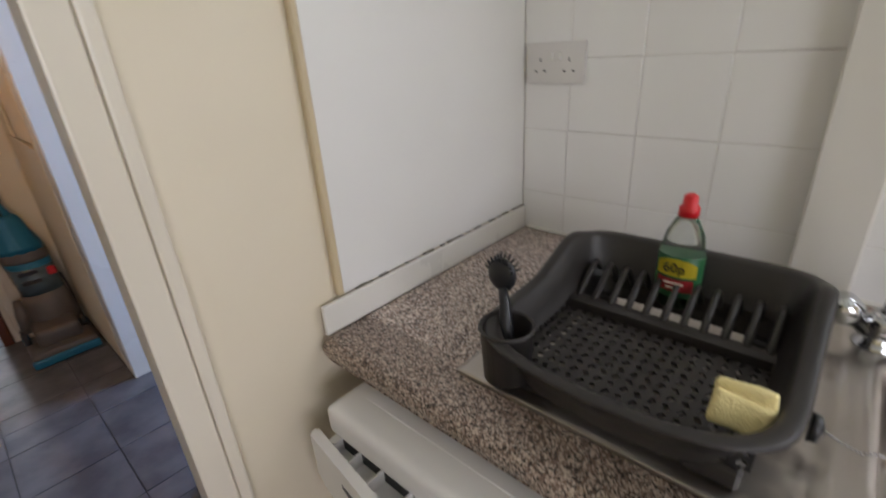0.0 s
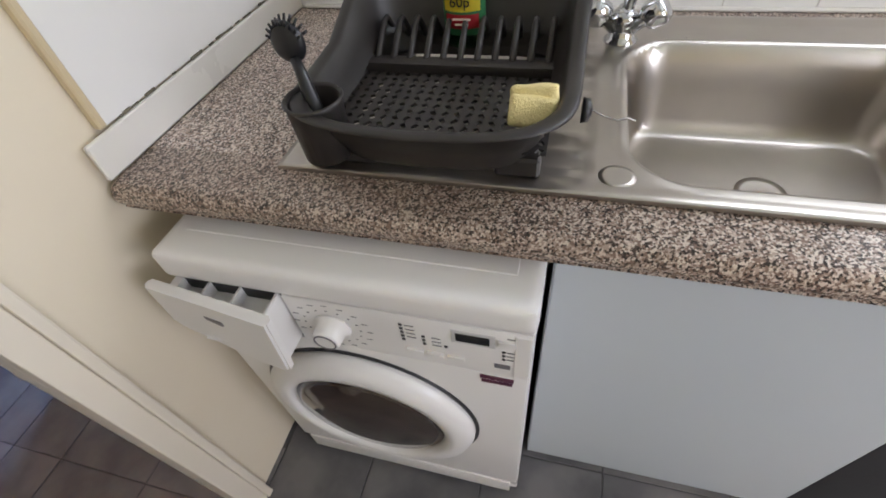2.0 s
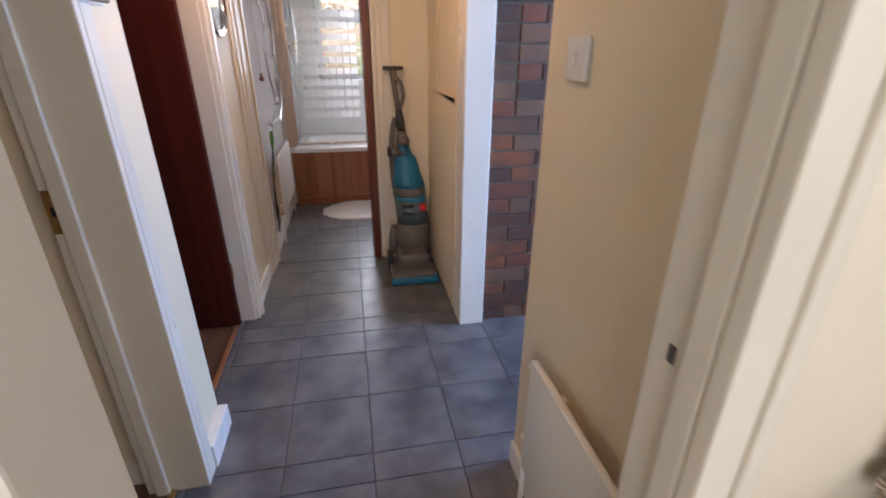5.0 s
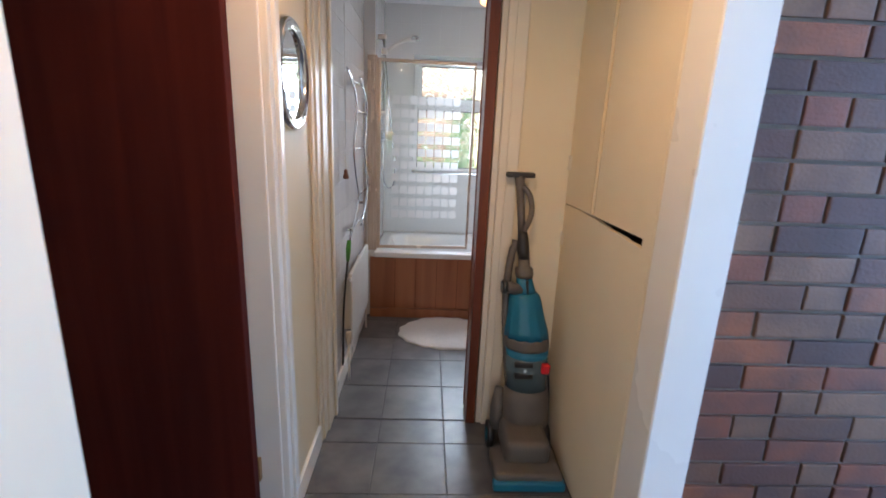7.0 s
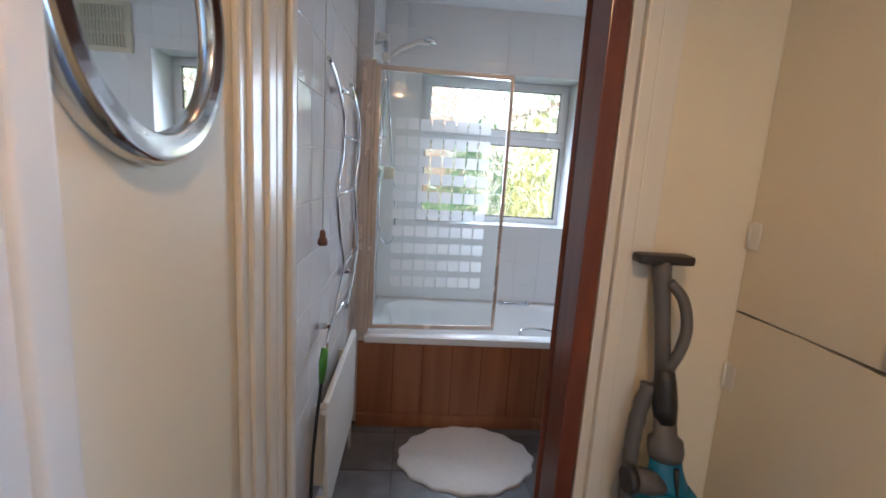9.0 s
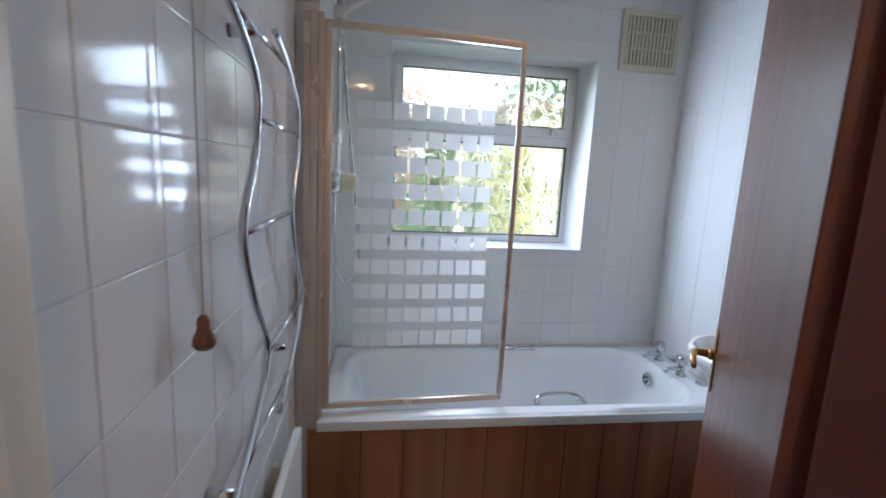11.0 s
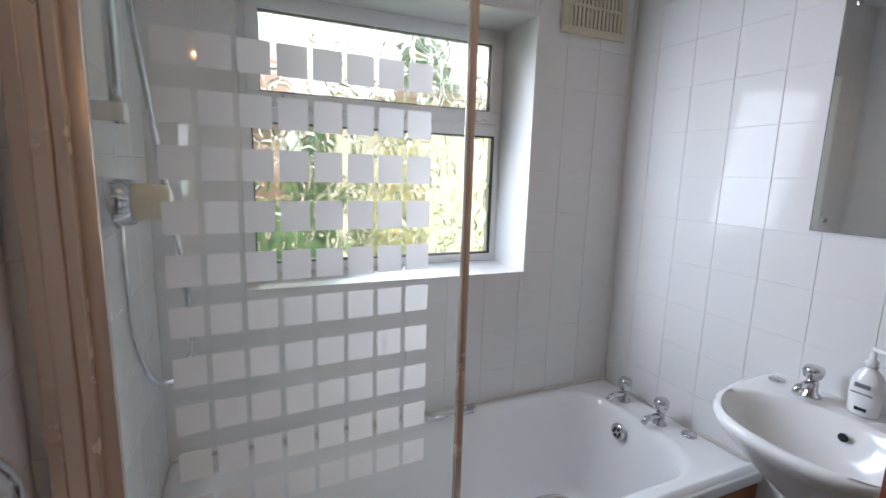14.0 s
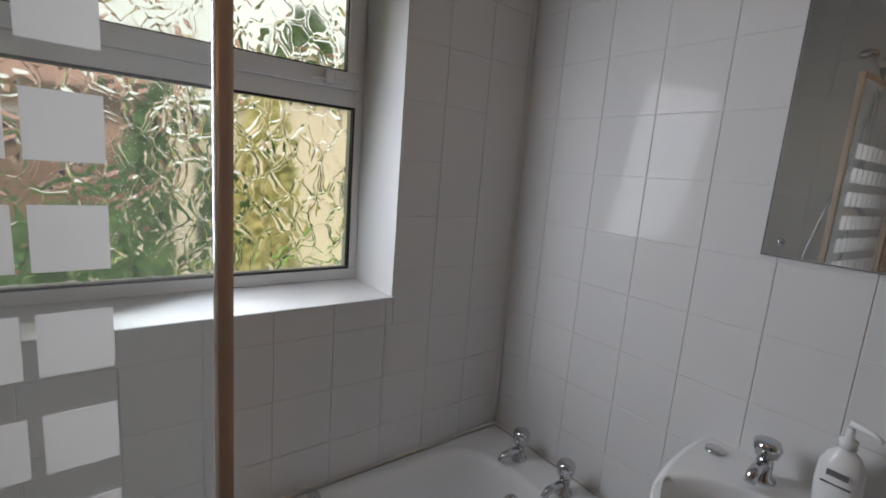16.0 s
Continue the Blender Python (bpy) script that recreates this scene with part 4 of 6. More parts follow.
def double_socket():
    t = thing("double_socket", (0.0, -0.085, 1.327), "white plastic double wall socket with two switches", "socket")
    y0, y1, z0, z1, f = -0.158, -0.012, 1.283, 1.371, -0.0105
    part("plate", soften(boxes((f, -0.0005, y0, y1, z0, z1), bevel=0.003, seg=2)), switch_white, t)
    for s in (-0.121, -0.049):
        for dyy, dzz, w, hh in ((0.0, 0.012, 0.003, 0.008), (-0.011, -0.012, 0.006, 0.004), (0.011, -0.012, 0.006, 0.004)):
            part("pin_hole", boxes((f - 0.0006, f + 0.001, s + dyy - w / 2, s + dyy + w / 2, 1.322 + dzz - hh / 2, 1.322 + dzz + hh / 2)), black_plastic, t)
    for s in (-0.095, -0.075):
        part("rocker", soften(boxes((f - 0.004, f + 0.001, s - 0.006, s + 0.006, 1.332, 1.352), bevel=0.0015)), switch_white, t)


double_socket()
t = thing("kitchen_window", (0.07, -1.76, KZ0), "white framed kitchen window above the tiles", "window", kind="structure")
part("window_frame", boxes((0.05, 0.1, KY0, KY1, KZ0, KZ0 + 0.05), (0.05, 0.1, KY0, KY1, KZ1 - 0.05, KZ1), (0.05, 0.1, KY0, KY0 + 0.05, KZ0 + 0.05, KZ1 - 0.05), (0.05, 0.1, KY1 - 0.05, KY1, KZ0 + 0.05, KZ1 - 0.05), (0.05, 0.1, -1.79, -1.74, KZ0 + 0.05, KZ1 - 0.05)), upvc, t)


# ---- hall ----
def light_switch():
    t = thing("light_switch", (RW, 0.675, 1.31), "white plastic single light switch", "light switch")
    part("plate", soften(boxes((RW - 0.011, RW - 0.0005, 0.632, 0.718, 1.268, 1.354), bevel=0.003, seg=2)), switch_white, t)
    part("rocker", soften(boxes((RW - 0.016, RW - 0.010, 0.667, 0.683, 1.296, 1.326), bevel=0.002)), switch_white, t)


light_switch()


def radiator(name, face, back, y0, y1, z0, z1, label):
    """A single-panel radiator; face and back are its x planes."""
    s = 1 if face > back else -1
    t = thing(name, ((face + back) / 2, (y0 + y1) / 2, z0), label, "radiator")
    bm = bmesh.new()
    box(bm, min(face, face - s * 0.014), max(face, face - s * 0.014), y0, y1, z0, z1, bevel=0.005, seg=2)
    part("panel", soften(bm), radiator_white, t)
    part("top_rail", tube(bmesh.new(), [(face - s * 0.012, y0 + 0.004, z1 - 0.012), (face - s * 0.012, y1 - 0.004, z1 - 0.012)], 0.012), radiator_white, t)
    for y in (y0 + 0.09, y1 - 0.09):
        part("bracket", boxes((min(face - s * 0.013, back), max(face - s * 0.013, back), y - 0.012, y + 0.012, z0 + 0.06, z1 - 0.06)), radiator_white, t)
    for y, d in ((y0, -1), (y1, 1)):
        v = part("valve", lathe(bmesh.new(), [(0.011, -0.03), (0.013, 0.0), (0.017, 0.012), (0.017, 0.04), (0.012, 0.046)], (face - s * 0.02, y + d * 0.022, z0 + 0.045)), knob_cream, t, "cream valve cap")
        part("pipe", tube(bmesh.new(), [(face - s * 0.02, y + d * 0.022, z0 + 0.03), (face - s * 0.02, y + d * 0.022, 0.0)], 0.0075), radiator_white, v)
    for y, d in ((y0, -1), (y1, 1)):
        part("bleed_plug", lathe(bmesh.new(), [(0.011, 0), (0.011, d * 0.012), (0.006, d * 0.016)], (face - s * 0.012, y, z1 - 0.03), "Y"), radiator_white, t)


radiator("hall_radiator", -0.808, RW, 0.165, 0.630, 0.215, 0.594, "cream-white panel radiator on the hall wall")
t = thing("thermostat", (LW, 1.0, 1.47), "small white wall box with a grey-blue front", "thermostat")
part("case", soften(boxes((LW, LW + 0.032, 0.945, 1.06, 1.415, 1.54), bevel=0.006, seg=2)), switch_white, t)
part("front", soften(boxes((LW + 0.032, LW + 0.045, 0.965, 1.06, 1.42, 1.53), bevel=0.006, seg=2)), vac_grey, t)
t = thing("strike_plate", (LB + 0.022, A1 - 0.022, 0.97), "worn brass strike plate on the door lining", "strike plate")
part("plate", boxes((LB + 0.006, LB + 0.034, A1 - 0.0255, A1 - 0.0222, 0.91, 1.02), bevel=0.001), brass, t)
part("latch_hole", boxes((LB + 0.016, LB + 0.025, A1 - 0.027, A1 - 0.0255, 0.955, 0.98)), black_plastic, t)
t = thing("latch_plate", (-0.902, 0.075, 1.04), "small dark latch keep in the kitchen door lining", "strike plate")
part("plate", boxes((-0.9045, -0.9018, 0.069, 0.080, 1.022, 1.044), bevel=0.001), vac_grey, t)


def side_door():
    t = thing("side_door", (-2.24, 1.93, 0), "dark mahogany-stained door standing open into the side room", "door")
    part("leaf", boxes((-2.605, -1.855, 1.895, 1.932, 0.012, 1.99), bevel=0.002), mahogany, t)
    for z in (0.30, 1.72):
        part("hinge", boxes((-1.863, -1.851, 1.931, 1.951, z - 0.04, z + 0.04), bevel=0.001), brass, t)
    h = part("handle_plate", boxes((-2.625, -2.585, 1.8905, 1.895, 0.93, 1.09), bevel=0.001), brass, t)
    part("lever", tube(bmesh.new(), [(-2.605, 1.893, 1.03), (-2.605, 1.85, 1.03), (-2.50, 1.847, 1.028)], 0.008), brass, h)


side_door()


def round_mirror():
    t = thing("round_mirror", (LW, 2.205, 1.53), "round wall mirror in a ribbed silver frame", "mirror")
    c = (LW, 2.205, 1.533)
    bm = bmesh.new()
    prof = [(0.148, 0.002), (0.148, 0.02), (0.152, 0.024), (0.157, 0.02), (0.163, 0.028), (0.170, 0.022), (0.177, 0.026), (0.184, 0.02), (0.189, 0.012), (0.189, 0.001)]
    lathe(bm, [(r * 0.895, h) for r, h in prof], c, "X", 64)
    bmesh.ops.delete(bm, geom=[f for f in bm.faces if len(f.verts) > 6], context="FACES")
    part("frame", bm, polished, t)
    disc = lathe(bmesh.new(), [(0.1335, 0.004), (0.1335, 0.012)], c, "X", 64)
    for f in disc.faces:
        f.smooth = False
    part("glass", disc, mirror_silver, t)


round_mirror()


def hall_cupboard():
    t = thing("hall_cupboard", (-0.725, 2.2, 0), "cream painted built-in cupboard front with a ragged dark split", "cupboard")

    bm, rnd, n = bmesh.new(), random.Random(4), 30
    low = [(2.638 - 0.741 * k / n, 1.1005 - 0.003 * ease((0.14 - k / n) / 0.1) - 0.006 * ease((k / n - 0.50) / 0.06) - 0.012 * max(0.0, k / n - 0.5) * 2 + (rnd.uniform(-0.0015, 0.002) if 0 < k < n else 0)) for k in range(n + 1)]
    high = [(1.897 + 0.741 * k / n, 1.1135 - 0.0110 * k / n) for k in range(n + 1)]
    rim = [(1.845, 0.02), (2.638, 0.02)] + low + high + [(2.638, H - 0.05), (1.845, H - 0.05)]
    near, back = [[bm.verts.new((x, y, z)) for y, z in rim] for x in (-0.737, -0.719)]
    bm.faces.new(near), bm.faces.new(back[::-1])
    for k in range(len(rim)):
        q = (k + 1) % len(rim)
        bm.faces.new((near[q], near[k], back[k], back[q]))
    bmesh.ops.recalc_face_normals(bm, faces=bm.faces)
    part("front_board", bm, cream, t, "painted board split along a ragged gap")
    part("bead", boxes((-0.749, -0.737, 2.283, 2.295, 1.112, H - 0.05), bevel=0.003), cream_bead, t)
    for zz in (0.945, 1.275):
        h = part("hinge", boxes((-0.7405, -0.7372, 2.604, 2.632, zz - 0.03, zz + 0.03), bevel=0.001), gloss_cream, t, "painted-over butt hinge")
        part("knuckle", tube(bmesh.new(), [(-0.742, 2.634, zz - 0.03), (-0.742, 2.634, zz + 0.03)], 0.0035, 8), gloss_cream, h)
    part("side_frame", boxes((-0.735, -0.66, 1.837, 1.845, 0, H), (-0.733, -0.66, 1.845, 2.638, 0, 0.018), (-0.733, -0.66, 1.845, 2.638, H - 0.048, H)), cream, t)


hall_cupboard()


def vacuum_cleaner():
    t = thing("vacuum_cleaner", (-0.89, 2.42, 0), "teal and grey upright vacuum cleaner with a folded handle", "vacuum cleaner")
    part("floor_head", soften(boxes((-1.04, -0.762, 2.188, 2.37, 0.012, 0.075), bevel=0.02, seg=3)), vac_grey, t)
    part("bumper", soften(boxes((-1.046, -0.756, 2.172, 2.21, 0.008, 0.05), bevel=0.010, seg=3)), teal, t, "teal front bumper")
    part("head_top", soften(boxes((-0.99, -0.80, 2.26, 2.48, 0.055, 0.16), bevel=0.03, seg=3)), vac_grey, t)
    for sx in (-1.025, -0.773):
        w = part("wheel", lathe(bmesh.new(), [(0.055, -0.014), (0.06, -0.009), (0.06, 0.009), (0.055, 0.014)], (sx, 2.47, 0.06), "X"), black_plastic, t)
        part("hub", lathe(bmesh.new(), [(0.03, -0.017), (0.03, 0.017)], (sx, 2.47, 0.06), "X"), teal, w)

    def lean(z):
        return 2.455 + 0.115 * z

    def cx(z):
        return -0.872 - 0.098 * max(0.0, z - 0.40)

    def column(name, rows, mat, label="", squash=0.8, pleat=0.0):
        bm = bmesh.new()
        rings = []
        for r, z in rows:
            ring = []
            for k in range(48):
                a = k * math.tau / 48
                w = r * (1 + pleat * ease((0.72 - z) / 0.2) * math.cos(12 * a))
                ring.append(bm.verts.new((cx(z) + w * math.cos(a), lean(z) + squash * w * math.sin(a), z)))
            rings.append(ring)
        for a, b in zip(rings, rings[1:]):
            for k in range(48):
                bm.faces.new((a[k], a[(k + 1) % 48], b[(k + 1) % 48], b[k])).smooth = True
        bm.faces.new(rings[0][::-1]), bm.faces.new(rings[-1])
        return part(name, bm, mat, t, label)

    column("base_collar", [(0.092, 0.09), (0.108, 0.13), (0.105, 0.24), (0.096, 0.30)], vac_grey)
    column("dust_bin", [(0.094, 0.29), (0.093, 0.455)], vac_clear, "smoky see-through dust bin")
    column("lower_hem", [(0.088, 0.43), (0.094, 0.445), (0.096, 0.48)], teal)
    column("band", [(0.097, 0.478), (0.0985, 0.49), (0.098, 0.52), (0.096, 0.53)], vac_grey, "grey band round the cover")
    column("motor_cover", [(0.096, 0.528), (0.092, 0.56), (0.083, 0.60), (0.077, 0.64), (0.072, 0.675), (0.066, 0.705), (0.052, 0.722)], teal, "teal pleated motor cover", pleat=0.035)
    column("shoulder", [(0.048, 0.716), (0.044, 0.735), (0.037, 0.76), (0.033, 0.79)], teal)
    column("neck", [(0.036, 0.785), (0.040, 0.80), (0.038, 0.825), (0.026, 0.835), (0.024, 0.875)], vac_grey)
    z = 0.75
    part("carry_slot", tube(bmesh.new(), [(cx(z) + 0.008, lean(z) - 0.036, z - 0.03), (cx(z) + 0.006, lean(z) - 0.032, z), (cx(z) + 0.003, lean(z) - 0.030, z + 0.03)], 0.006, 8), black_plastic, t, "dark slot of the carrying grip")
    part("logo_patch", soften(boxes((cx(0.4) + 0.045, cx(0.4) + 0.083, lean(0.4) - 0.076, lean(0.4) - 0.048, 0.385, 0.43), bevel=0.006)), red_plastic, t, "small red patch")
    for z in (0.425, 0.375):
        part("window_bar", soften(boxes((cx(z) - 0.070, cx(z) + 0.010, lean(z) - 0.0785, lean(z) - 0.055, z - 0.012, z + 0.010), bevel=0.003)), black_plastic, t)
    part("grip_tube", tube(bmesh.new(), [(cx(z), lean(z), z) for z in (0.865, 0.90, 0.95, 0.985)], [0.023, 0.026, 0.024, 0.019], 14), rack_plastic, t, "dark ribbed grip")
    part("shaft", tube(bmesh.new(), [(cx(z) - 0.004, lean(z), z) for z in (0.98, 1.05, 1.12, 1.17, 1.215)], [0.017, 0.016, 0.017, 0.019, 0.022], 12), vac_grey, t)
    loop = [(cx(1.17) + 0.006, lean(1.17) - 0.012, 1.172), (cx(1.13) + 0.030, lean(1.13) - 0.018, 1.14), (cx(1.08) + 0.038, lean(1.08) - 0.02, 1.085), (cx(1.03) + 0.026, lean(1.03) - 0.018, 1.035), (cx(0.99) + 0.004, lean(0.99) - 0.010, 0.985)]
    part("handle_loop", tube(bmesh.new(), spline(loop, 20), 0.012, 10), vac_grey, t)
    part("top_tool", soften(boxes((cx(1.22) - 0.060, cx(1.22) + 0.060, lean(1.22) - 0.022, lean(1.22) + 0.022, 1.208, 1.230), bevel=0.008, seg=2)), rack_plastic, t, "dark brown nozzle across the top")
    hose = []
    for k in range(40):
        f = k / 39
        hose.append((cx(0.1 + 0.8 * f) - 0.030 - 0.062 * math.sin(math.pi * min(1.0, f * 1.02)) ** 0.6, lean(0.2 + 0.68 * f) + 0.025, 0.14 + 0.80 * f))
    part("hose", tube(bmesh.new(), hose, [0.016 + 0.0022 * (k % 2) for k in range(40)], 10), vac_grey, t, "ribbed grey hose")
    k = part("side_elbow", tube(bmesh.new(), [(cx(0.73) - 0.02, 2.53, 0.728), (cx(0.74) - 0.06, 2.525, 0.742), (cx(0.75) - 0.085, 2.52, 0.748)], [0.026, 0.028, 0.024], 12), vac_grey, t)
    part("end_cap", lathe(bmesh.new(), [(0.03, 0.0), (0.033, -0.012), (0.027, -0.020)], (cx(0.75) - 0.084, 2.52, 0.748), "X"), black_plastic, k, "black round end cap")
    part("side_tool", tube(bmesh.new(), [(-1.0, 2.46, 0.10), (-0.995, 2.48, 0.20), (-0.99, 2.50, 0.28)], [0.030, 0.032, 0.018], 12), vac_grey, t)
    cable = [(-0.775, 2.50, 0.36), (-0.762, 2.50, 0.24), (-0.764, 2.47, 0.13), (-0.76, 2.42, 0.02), (-0.757, 2.32, 0.012), (-0.756, 2.23, 0.01)]
    part("cable", tube(bmesh.new(), spline(cable, 20), 0.0045, 6), black_plastic, t)


vacuum_cleaner()


def pendant(name, x, y, z, label):
    """A coolie shade whose lower rim is at z, hung on a flex."""
    t = thing(name, (x, y, z), label, "ceiling lamp")
    bm = bmesh.new()
    lathe(bm, [(0.125, 0.0), (0.10, 0.035), (0.062, 0.105), (0.045, 0.12), (0.0435, 0.119), (0.060, 0.103), (0.098, 0.034), (0.123, 0.0)], (x, y, z), sides=32)
    bmesh.ops.delete(bm, geom=[f for f in bm.faces if len(f.verts) > 6], context="FACES")
    part("shade", bm, shade_fabric, t)
    b = part("bulb", lathe(bmesh.new(), [(0.006, 0.10), (0.014, 0.085), (0.018, 0.05), (0.016, 0.02), (0.004, 0.01)], (x, y, z)), bulb_glow, t)
    b.visible_shadow = False
    part("holder", lathe(bmesh.new(), [(0.018, 0.10), (0.018, 0.14), (0.008, 0.15)], (x, y, z)), switch_white, t)
    part("flex", tube(bmesh.new(), [(x, y, z + 0.14), (x, y, H - 0.005)], 0.003, 6), cord_white, t)
    part("rose", lathe(bmesh.new(), [(0.04, 0.0), (0.036, -0.02), (0.01, -0.035)], (x, y, H)), switch_white, t)


pendant("hall_pendant", -1.36, 1.52, 2.06, "lit peach coolie pendant lamp in the hall")
pendant("bathroom_pendant", -0.925, 3.8, 2.175, "lit peach coolie pendant lamp in the bathroom")

# ---- bathroom ----
zr_bath = 0.513                          # rim of the bath


def bathroom_door():
    t = thing("bathroom_door", (BX1, 2.752, 0), "reddish brown door standing open into the bathroom", "door")
    hx, hy = -1.122, 2.767
    m = pose(hx, hy, 0, 0, 0, -36.1)      # local +y runs along the leaf

    def put(name, bm, mat, parent=t, label=""):
        bmesh.ops.transform(bm, matrix=m, verts=bm.verts)
        return part(name, bm, mat, parent, label)

    put("leaf", boxes((0.0, 0.036, 0.0, 0.810, 0.012, 1.995), bevel=0.002), door_brown)
    pl = put("handle_plate", boxes((-0.004, 0.0, 0.732, 0.774, 0.885, 1.04), bevel=0.0012), brass, label="brass lever handle plate")
    put("lever", tube(bmesh.new(), [(-0.002, 0.753, 0.975), (-0.040, 0.753, 0.975), (-0.048, 0.747, 0.975), (-0.05, 0.707, 0.976), (-0.048, 0.647, 0.972)], [0.011, 0.009, 0.009, 0.008, 0.006], 10), brass, pl)
    put("boss", lathe(bmesh.new(), [(0.014, 0.0), (0.014, -0.008), (0.010, -0.012)], (-0.004, 0.753, 0.975), "X", 16), brass, pl)
    put("far_lever", tube(bmesh.new(), [(0.036, 0.753, 0.975), (0.08, 0.753, 0.975), (0.082, 0.647, 0.975)], 0.008, 8), brass, pl)
    put("latch", boxes((0.006, 0.03, 0.809, 0.812, 0.93, 1.02)), brass, pl)
    for z in (0.25, 1.75):
        put("hinge", boxes((0.030, 0.046, -0.004, 0.014, z - 0.045, z + 0.045), bevel=0.001), brass)


bathroom_door()


def bath():
    t = thing("bath", (-0.87, 4.3, 0), "white acrylic bath with a wood-look side panel", "bath")
    x0, x1, y0, y1, zr = NX + 0.001, XR - 0.002, 3.918, BW - 0.002, zr_bath

    def h(x, y):
        b = rounded(x, y, x0 + 0.085, x1 - 0.155, y0 + 0.068, y1 - 0.055, 0.16)
        e = ease((0.005 - b) / 0.12)
        slope = 0.06 * ease((x - (x1 - 0.155)) / -0.9)
        z = zr - (0.36 - slope) * e
        lip = rounded(x, y, x0, x1, y0, y1, 0.012)
        deck = 0.010 * ease(1 - abs(b - 0.015) / 0.015)
        wing = 0.014 * ease((x + 0.62) / 0.05) * ease(1 - (y - y0) / 0.06) * ease(-lip / 0.01)
        return z + deck * 0.4 + wing - 0.012 * ease(1 + lip / 0.012)

    tub = sheet("tub", x0, x1, y0, y1, h, 0.013, acrylic, t)
    part("rim_edge", soften(boxes((x0, x1, y0 - 0.006, y0 + 0.008, zr - 0.042, zr - 0.004), bevel=0.005, seg=3)), acrylic, t)
    part("side_panel", boxes((NX - 0.03, x1, y0 + 0.006, y0 + 0.020, 0.075, zr - 0.042)), bath_wood, t, "reddish wood-look bath panel")
    part("plinth", soften(boxes((NX - 0.03, x1, y0 - 0.004, y0 + 0.018, 0.0, 0.072), bevel=0.006, seg=2)), bath_wood, t)
    for k in range(1, 11):
        xx = x0 + (x1 - x0) * k / 11
        part("panel_groove", boxes((xx - 0.0012, xx + 0.0012, y0 + 0.005, y0 + 0.0068, 0.075, zr - 0.042)), mahogany, t)
    part("seal", tube(bmesh.new(), [(x0 + 0.01, y1, zr - 0.002), (x1 - 0.004, y1, zr - 0.002), (x1, y0 + 0.03, zr - 0.002)], 0.006, 8), gloss_white, t)
    part("grab_handle", tube(bmesh.new(), spline([(-0.885, y0 + 0.072, zr - 0.006), (-0.872, y0 + 0.10, zr + 0.014), (-0.83, y0 + 0.115, zr + 0.022), (-0.74, y0 + 0.115, zr + 0.022), (-0.695, y0 + 0.10, zr + 0.014), (-0.682, y0 + 0.072, zr - 0.006)], 20), 0.0085, 10), chrome, t)
    g2 = part("grab_handle", tube(bmesh.new(), [(-0.885, BW - 0.05, zr + 0.012), (-0.875, BW - 0.082, zr + 0.016), (-0.72, BW - 0.082, zr + 0.016), (-0.71, BW - 0.05, zr + 0.012)], 0.0085, 10), chrome, t)
    for xx in (-0.885, -0.71):
        part("mount", boxes((xx - 0.014, xx + 0.014, BW - 0.07, BW - 0.035, zr - 0.002, zr + 0.022), bevel=0.004), chrome, g2)
    o = part("overflow", lathe(bmesh.new(), [(0.033, 0.004), (0.033, -0.008), (0.026, -0.013), (0.008, -0.011)], (x1 - 0.192, 4.318, zr - 0.060), "X", 24), chrome, t)
    for a in range(6):
        p = (x1 - 0.205, 4.318 + 0.016 * math.cos(a * math.tau / 6), zr - 0.060 + 0.016 * math.sin(a * math.tau / 6))
        part("overflow_hole", lathe(bmesh.new(), [(0.006, 0.0), (0.006, -0.001)], p, "X", 8), black_plastic, o)
    part("plug_rest", lathe(bmesh.new(), [(0.026, 0.0), (0.024, 0.008), (0.008, 0.010)], (-0.064, 4.135, zr)), chrome, t)


bath()


def pillar_tap(name, x, y, z, label, tall=0.10, reach=0.085):
    t = thing(name, (x, y, z), label, "tap")
    part("base", lathe(bmesh.new(), [(0.026, 0.0), (0.024, 0.006), (0.016, 0.012), (0.015, 0.04), (0.012, 0.05)], (x, y, z)), chrome, t)
    part("spout", tube(bmesh.new(), [(x, y, z + 0.030), (x - 0.03, y, z + 0.036), (x - reach + 0.015, y, z + 0.034), (x - reach, y, z + 0.018)], [0.014, 0.012, 0.011, 0.0105], 12), chrome, t)
    part("knob", lathe(bmesh.new(), [(0.010, 0.045), (0.020, 0.052), (0.026, 0.07), (0.027, tall - 0.012), (0.022, tall - 0.002), (0.006, tall)], (x, y, z), sides=8), chrome, t, "faceted chrome-topped knob")


pillar_tap("bath_tap", -0.092, 4.412, 0.511, "chrome pillar tap with faceted knob on the bath")
pillar_tap("bath_tap", -0.098, 4.232, 0.511, "chrome pillar tap with faceted knob on the bath")


